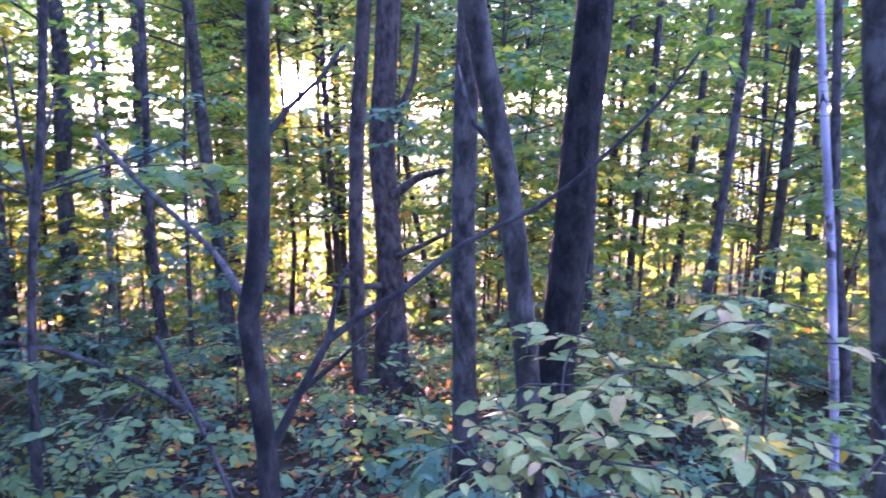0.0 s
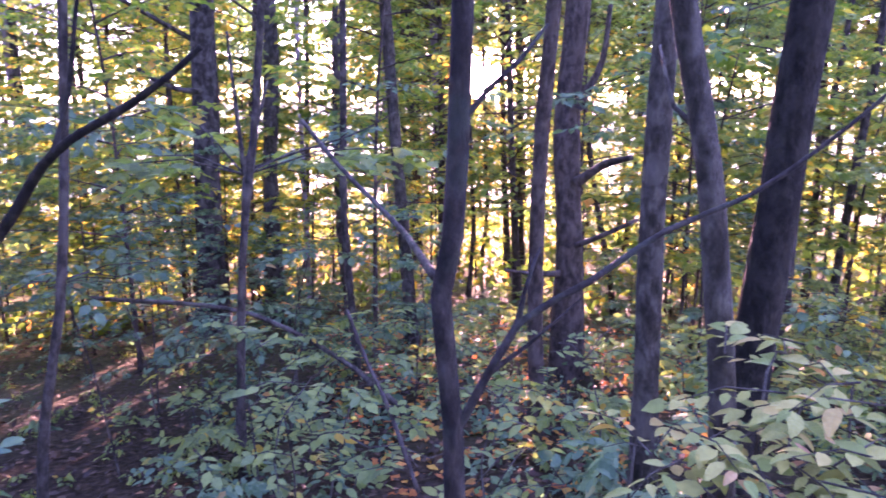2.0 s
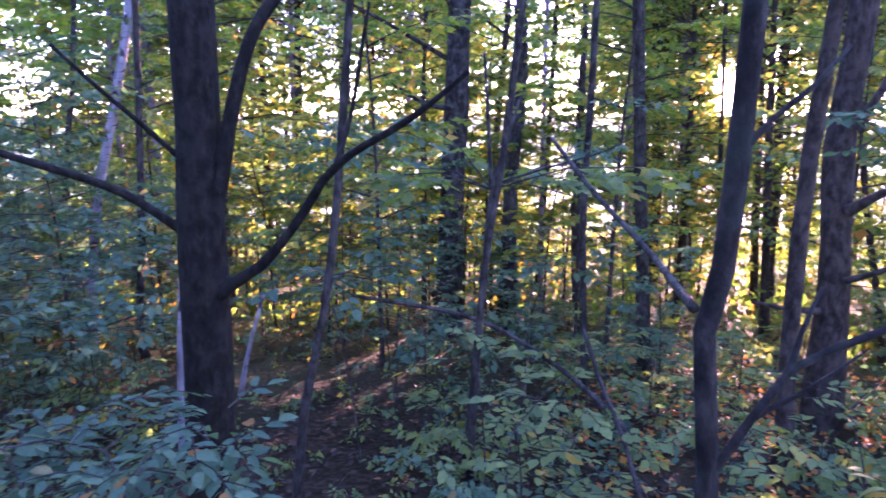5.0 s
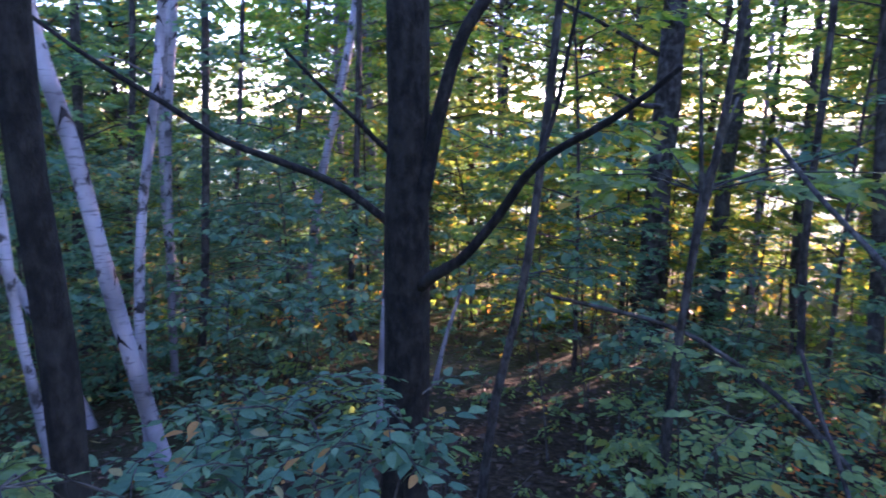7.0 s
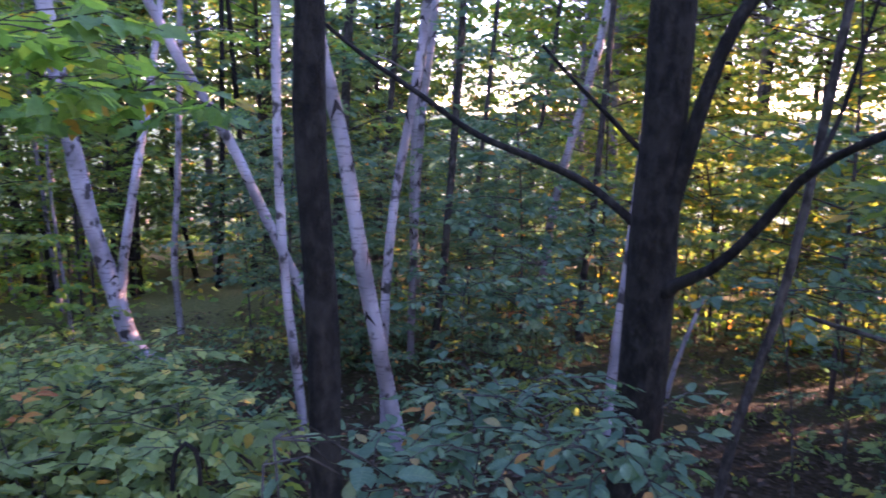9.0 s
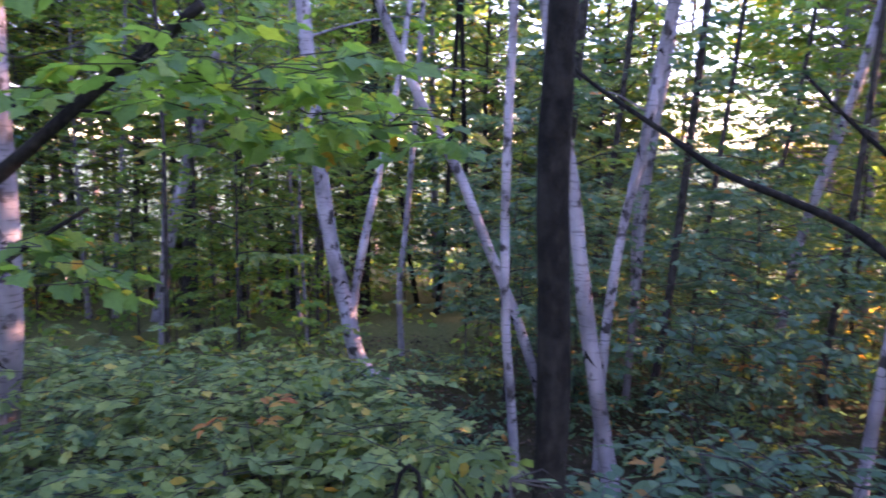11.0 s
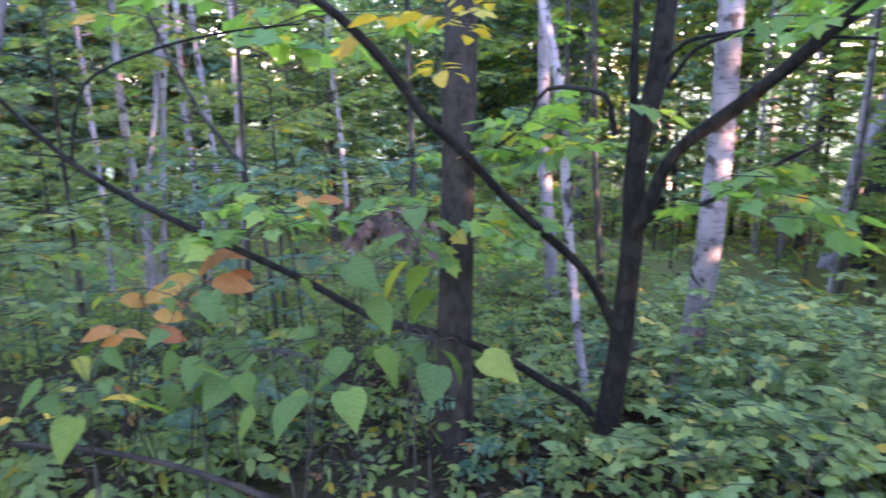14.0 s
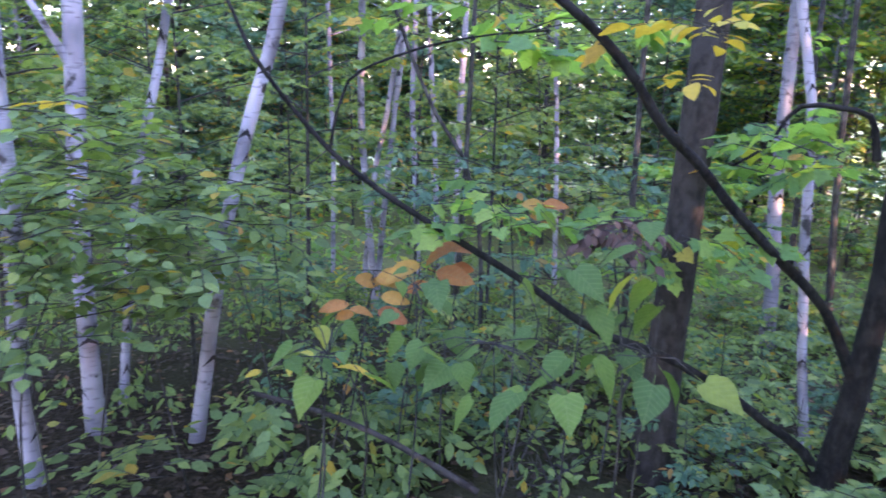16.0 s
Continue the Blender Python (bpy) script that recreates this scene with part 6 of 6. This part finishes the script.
hung_shrub('heart_leaved_shrub', 'shrub with large heart-shaped drooping green leaves', HEART, [(-0.82, -2.33, 0.51, 0.15), (-0.8, -2.38, 0.51, 0.1), (-0.93, -2.23, 0.53, 0.13), (-1.29, -2.4, 0.77, 0.14), (-1.21, -2.44, 0.68, 0.13), (-0.96, -2.44, 0.64, 0.12), (-1.2, -2.45, 0.56, 0.12), (-1.17, -1.89, 0.56, 0.13), (-1.3, -1.93, 0.63, 0.15), (-1.26, -1.78, 0.61, 0.16), (-1.32, -1.67, 0.64, 0.13), (-1.5, -1.91, 0.93, 0.15), (-1.59, -1.9, 0.8, 0.15), (-1.67, -1.76, 0.94, 0.17), (-1.79, -1.78, 0.81, 0.15), (-1.51, -1.77, 0.69, 0.15), (-1.72, -1.71, 0.59, 0.16), (-1.8, -1.62, 0.61, 0.16), (-1.21, -2.21, 0.55, 0.15), (-1.1, -2.38, 0.5, 0.11), (-1.51, -2.03, 0.63, 0.13), (-1.39, -2.46, 0.56, 0.12)], -0.75, 2)
hung_shrub('turning_shrub', 'twig of orange and rust autumn leaves', OVAL_ORANGE, [(-1.66, -2.8, 0.79, 0.19), (-1.56, -2.85, 0.75, 0.18), (-1.49, -2.88, 0.7, 0.17), (-1.45, -2.9, 0.63, 0.19), (-1.54, -2.85, 0.6, 0.13), (-1.5, -2.87, 0.665, 0.19), (-1.57, -2.83, 0.68, 0.12), (-1.18, -3.01, 0.62, 0.14), (-1.27, -2.98, 0.6, 0.15), (-1.21, -3.0, 0.5, 0.14), (-1.28, -2.98, 0.48, 0.15), (-1.16, -3.01, 0.48, 0.11), (-1.29, -2.97, 0.54, 0.13), (-1.82, -2.7, 0.97, 0.14), (-1.86, -2.68, 0.92, 0.12), (-1.9, -2.65, 0.97, 0.13), (-1.22, -2.99, 0.46, 0.1)], -0.12, fan=0.6)
hung_shrub('turning_shrub', 'single golden leaf on a bare twig', OVAL_GOLD, [(-0.86, -2.36, 0.51, 0.14)], 0.0)
shrub('turning_shrub', LEAF_ORANGE, 0.08, 'few orange leaves caught in the dark sapling', (-5.61, 3.46), [(-5.54, 3.21, -0.22, 0.30, 0.11, 5), (-5.36, 3.51, -0.14, 0.20, 0.07, 3)], LEAF_FINE, GREY, pieces=OVAL_ORANGE)
shrub('turning_shrub', LEAF_ORANGE, 0.085, 'small spray of orange leaves over the green bank', (-3.57, -0.55), [(-3.47, -0.53, 0.23, 0.08, 0.03, 3)], LEAF_FINE, GREY, level=True, pieces=OVAL_ORANGE)
shrub('maple_bough', LEAF_BRIGHT, 0.105, 'bright green maple bough hanging over the path', (-3.10, -1.31), [(-3.17, -0.51, 1.77, 0.67, 0.19, 36), (-3.09, -0.81, 1.86, 0.48, 0.17, 18), (-3.43, 0.11, 1.62, 0.31, 0.13, 14), (-3.39, -0.38, 1.53, 0.31, 0.10, 14)], LEAF_MAPLE, GREY)
shrub('maple_bough', LEAF_BRIGHT, 0.105, 'bright green maple bough hanging over the path', (-3.27, -2.05), [(-1.73, -2.64, 1.69, 0.51, 0.09, 14), (-2.92, -2.22, 1.28, 0.32, 0.16, 14), (-2.55, -2.49, 0.81, 0.26, 0.10, 10), (-1.86, -2.79, 0.93, 0.32, 0.07, 14), (-3.17, -1.37, 1.07, 0.23, 0.15, 10)], LEAF_MAPLE, GREY)
shrub('turning_shrub', LEAF_YELLOW, 0.1, 'twig of clear yellow autumn leaves', (-2.51, -2.18), [(-2.10, -2.04, 1.67, 0.15, 0.03, 4), (-2.01, -2.13, 1.53, 0.09, 0.03, 2), (-2.33, -1.93, 1.76, 0.16, 0.03, 2)], LEAF_FINE, GREY, level=True, pieces=OVAL_GOLD, fewest=4, most=6)
shrub('turning_shrub', LEAF_YELLOW, 0.09, 'twig of clear yellow autumn leaves', (-0.44, -3.27), [(-0.25, -3.18, 1.32, 0.10, 0.02, 2), (-1.02, -2.63, 0.42, 0.04, 0.02, 1)], LEAF_FINE, GREY, level=True, pieces=OVAL_GOLD, fewest=3, most=4)
shrub('layered_shrub', LEAF_GREEN, 0.085, 'leafy green shrub filling the slope', (-1.61, -4.05), [(-0.63, -4.66, 0.06, 0.79, 0.21, 28), (-1.63, -3.45, -0.55, 0.57, 0.17, 26), (-2.18, -2.89, -0.45, 0.49, 0.14, 22), (-3.14, -2.48, -0.40, 0.45, 0.18, 22), (-0.25, -6.19, 0.50, 0.72, 0.29, 30)], LEAF_FINE, GREY)
shrub('layered_shrub', LEAF_BLUE, 0.085, 'leafy dull green shrub filling the slope', (-2.49, -4.54), [(-3.15, -4.78, 0.82, 0.79, 0.17, 36), (-3.49, -3.88, 0.81, 0.52, 0.20, 24), (-2.22, -4.28, 0.72, 0.44, 0.15, 20), (-1.30, -5.25, 0.32, 0.62, 0.25, 28), (-1.54, -4.56, -0.34, 0.58, 0.22, 22), (-2.80, -3.67, 0.33, 0.52, 0.21, 24)], LEAF_FINE, GREY)
shrub('layered_shrub', LEAF_GREEN, 0.085, 'leafy green shrub filling the slope', (-4.16, -2.19), [(-4.67, -2.42, -0.07, 0.36, 0.24, 20), (-4.49, -1.84, -0.17, 0.48, 0.29, 30), (-3.96, -1.55, -0.46, 0.35, 0.19, 18), (-3.68, -1.93, -0.60, 0.09, 0.12, 6), (-3.40, -2.89, -0.68, 0.40, 0.23, 20)], LEAF_FINE, GREY)
shrub('dark_sapling_foliage', LEAF_BLUE, 0.085, 'dark green sapling with tiers of foliage', (-5.56, 3.03), [(-5.64, 3.06, 0.51, 0.69, 0.20, 28), (-5.63, 2.62, 0.14, 0.57, 0.19, 24), (-5.06, 2.86, 0.00, 0.62, 0.18, 28), (-5.01, 2.53, -0.32, 0.56, 0.17, 24), (-5.64, 3.65, 0.73, 0.52, 0.21, 20)], LEAF_FINE, GREY)
shrub('dark_sapling_foliage', LEAF_BLUE, 0.085, 'dark green sapling with tiers of foliage', (-5.29, 2.73), [(-4.90, 2.88, 0.41, 0.66, 0.17, 28), (-5.51, 2.80, 0.70, 0.62, 0.19, 24), (-4.70, 2.17, 0.27, 0.48, 0.16, 24), (-4.46, 2.64, 0.20, 0.48, 0.16, 24), (-6.08, 2.75, 1.33, 0.46, 0.26, 20)], LEAF_FINE, GREY)
shrub('level_spray_sapling', LEAF_BLUE, 0.09, 'sapling with level blue-green sprays', (-3.07, 3.44), [(-2.97, 3.26, 0.60, 0.43, 0.09, 12), (-3.24, 3.28, 1.36, 0.42, 0.14, 9), (-3.03, 4.24, 0.76, 0.32, 0.12, 7), (-2.73, 4.19, -0.01, 0.46, 0.10, 8)], LEAF_FINE, GREY)
shrub('level_spray_sapling', LEAF_BLUE, 0.09, 'sapling with level blue-green sprays', (-2.69, 3.98), [(-2.88, 3.58, 0.54, 0.38, 0.10, 9), (-2.64, 3.26, 1.42, 0.25, 0.19, 9), (-2.72, 3.95, 0.13, 0.44, 0.11, 9), (-2.20, 4.72, 0.48, 0.40, 0.12, 8), (-1.73, 4.70, -0.10, 0.46, 0.11, 9), (-2.49, 4.57, 0.06, 0.40, 0.10, 8)], LEAF_FINE, GREY)
shrub('level_spray_sapling', LEAF_BLUE, 0.09, 'sapling with level blue-green sprays', (-1.16, 5.27), [(-2.20, 4.70, 1.15, 0.44, 0.16, 8), (-1.88, 5.37, 1.42, 0.44, 0.26, 8), (-0.78, 5.34, 1.38, 0.37, 0.25, 8), (-0.21, 5.19, 1.39, 0.32, 0.20, 8), (0.48, 5.16, 1.92, 0.48, 0.20, 9), (1.67, 5.42, -0.02, 0.52, 0.17, 10), (1.14, 5.56, -0.06, 0.39, 0.17, 8)], LEAF_FINE, GREY)
shrub('layered_shrub', LEAF_GREEN, 0.09, 'leafy green shrub in front of the birches', (-0.44, -3.46), [(-0.14, -3.49, 1.18, 0.39, 0.16, 34), (-0.01, -3.39, 0.99, 0.33, 0.13, 34), (-0.34, -3.38, 0.84, 0.43, 0.13, 48), (-0.64, -3.65, 0.98, 0.33, 0.11, 25), (-0.06, -3.29, 0.71, 0.42, 0.12, 42), (-0.81, -3.52, 0.59, 0.32, 0.11, 25), (-0.26, -3.39, 0.50, 0.43, 0.10, 34), (-0.99, -3.58, 0.81, 0.28, 0.11, 17), (-0.10, -3.09, -0.18, 0.39, 0.09, 12), (-0.68, -2.93, -0.28, 0.37, 0.08, 14)], LEAF_FINE, GREY, level=True)
shrub('dark_bush', LEAF_GREEN, 0.075, 'dense dark green bush under the thin poles', (1.50, 5.81), [(1.50, 5.81, -0.05, 0.45, 0.28, 42), (1.40, 5.60, -0.45, 0.42, 0.20, 26), (1.85, 5.95, -0.30, 0.35, 0.22, 20)], LEAF_FINE, GREY)
hung_shrub('low_sprig', 'low sprig of broad blue-green leaves beside the trunk', OVAL_SHADE, [(-1.35, 0.37, 0.92, 0.081), (-1.34, 0.43, 0.93, 0.076), (-1.32, 0.48, 0.89, 0.081), (-1.31, 0.52, 0.86, 0.076), (-1.36, 0.35, 0.88, 0.076), (-1.33, 0.45, 0.86, 0.067), (-1.34, 0.42, 0.89, 0.057)], 0.05)
stick('dead_limb', GREY, [(-1.44, 3.09, 1.42), (-1.17, 2.88, 1.23), (-0.91, 2.66, 1.09), (-0.46, 1.65, 1.13)], 0.010, 0.011, 'pale dead limb caught against a trunk', 'branch')
stick('dead_limb', BROWN, [(-1.29, 3.16, 0.55), (-1.15, 3.00, 0.40), (-1.00, 2.84, 0.27), (-0.76, 2.50, 0.08)], 0.010, 0.009, 'thin dead pole leaning in the brush', 'branch')
stick('dead_limb', GREY, [(-3.13, 3.65, 0.36), (-2.22, 3.80, 0.29), (-1.86, 3.76, 0.20), (-1.52, 3.69, 0.07), (-1.12, 3.40, -0.02)], 0.013, 0.016, 'thin dead bough over the litter', 'branch')
stick('dead_limb', BROWN, [(-0.80, -3.22, 0.06), (-1.06, -3.05, -0.01), (-1.26, -2.88, -0.08), (-1.43, -2.69, -0.16), (-1.58, -2.50, -0.24)], 0.011, 0.016, 'fallen brown branch low over the leaves', 'branch')
stick('dead_limb', GREY, [(-2.72, -2.74, -0.82), (-2.65, -2.82, -0.20), (-2.78, -2.83, 0.09)], 0.013, 0.009, 'bent dead stick standing in the brush', 'branch')
stick('vine_loop', DARK, [(-2.53, 0.15, 0.26), (-2.53, 0.17, 0.39), (-2.53, 0.20, 0.42), (-2.53, 0.23, 0.39), (-2.53, 0.24, 0.26)], 0.009, 0.008, 'dark woody vine looping out of the shrub', 'vine')
shrub('dead_leaf_clump', DEAD_LEAF, 0.06, 'clump of curled brown dead leaves on a twig', (-2.20, -2.27), [(-1.92, -2.19, 0.95, 0.07, 0.05, 18)], LEAF_FINE, GREY, droop=0.6)
dead_brush(-2.13, -2.85, 16, 0.6, GREY, 'tangle of dry grey twigs on the forest floor')
dead_brush(-2.01, -4.41, 18, 0.9, GREY, 'tangle of dry grey twigs on the forest floor')
dead_brush(-1.68, -4.30, 18, 0.9, GREY, 'tangle of dry grey twigs on the forest floor')
dead_brush(-2.61, 2.49, 10, 0.5, GREY, 'tangle of dry grey twigs on the forest floor')
dead_brush(-0.50, 2.97, 12, 0.5, GREY, 'tangle of dry grey twigs on the forest floor')
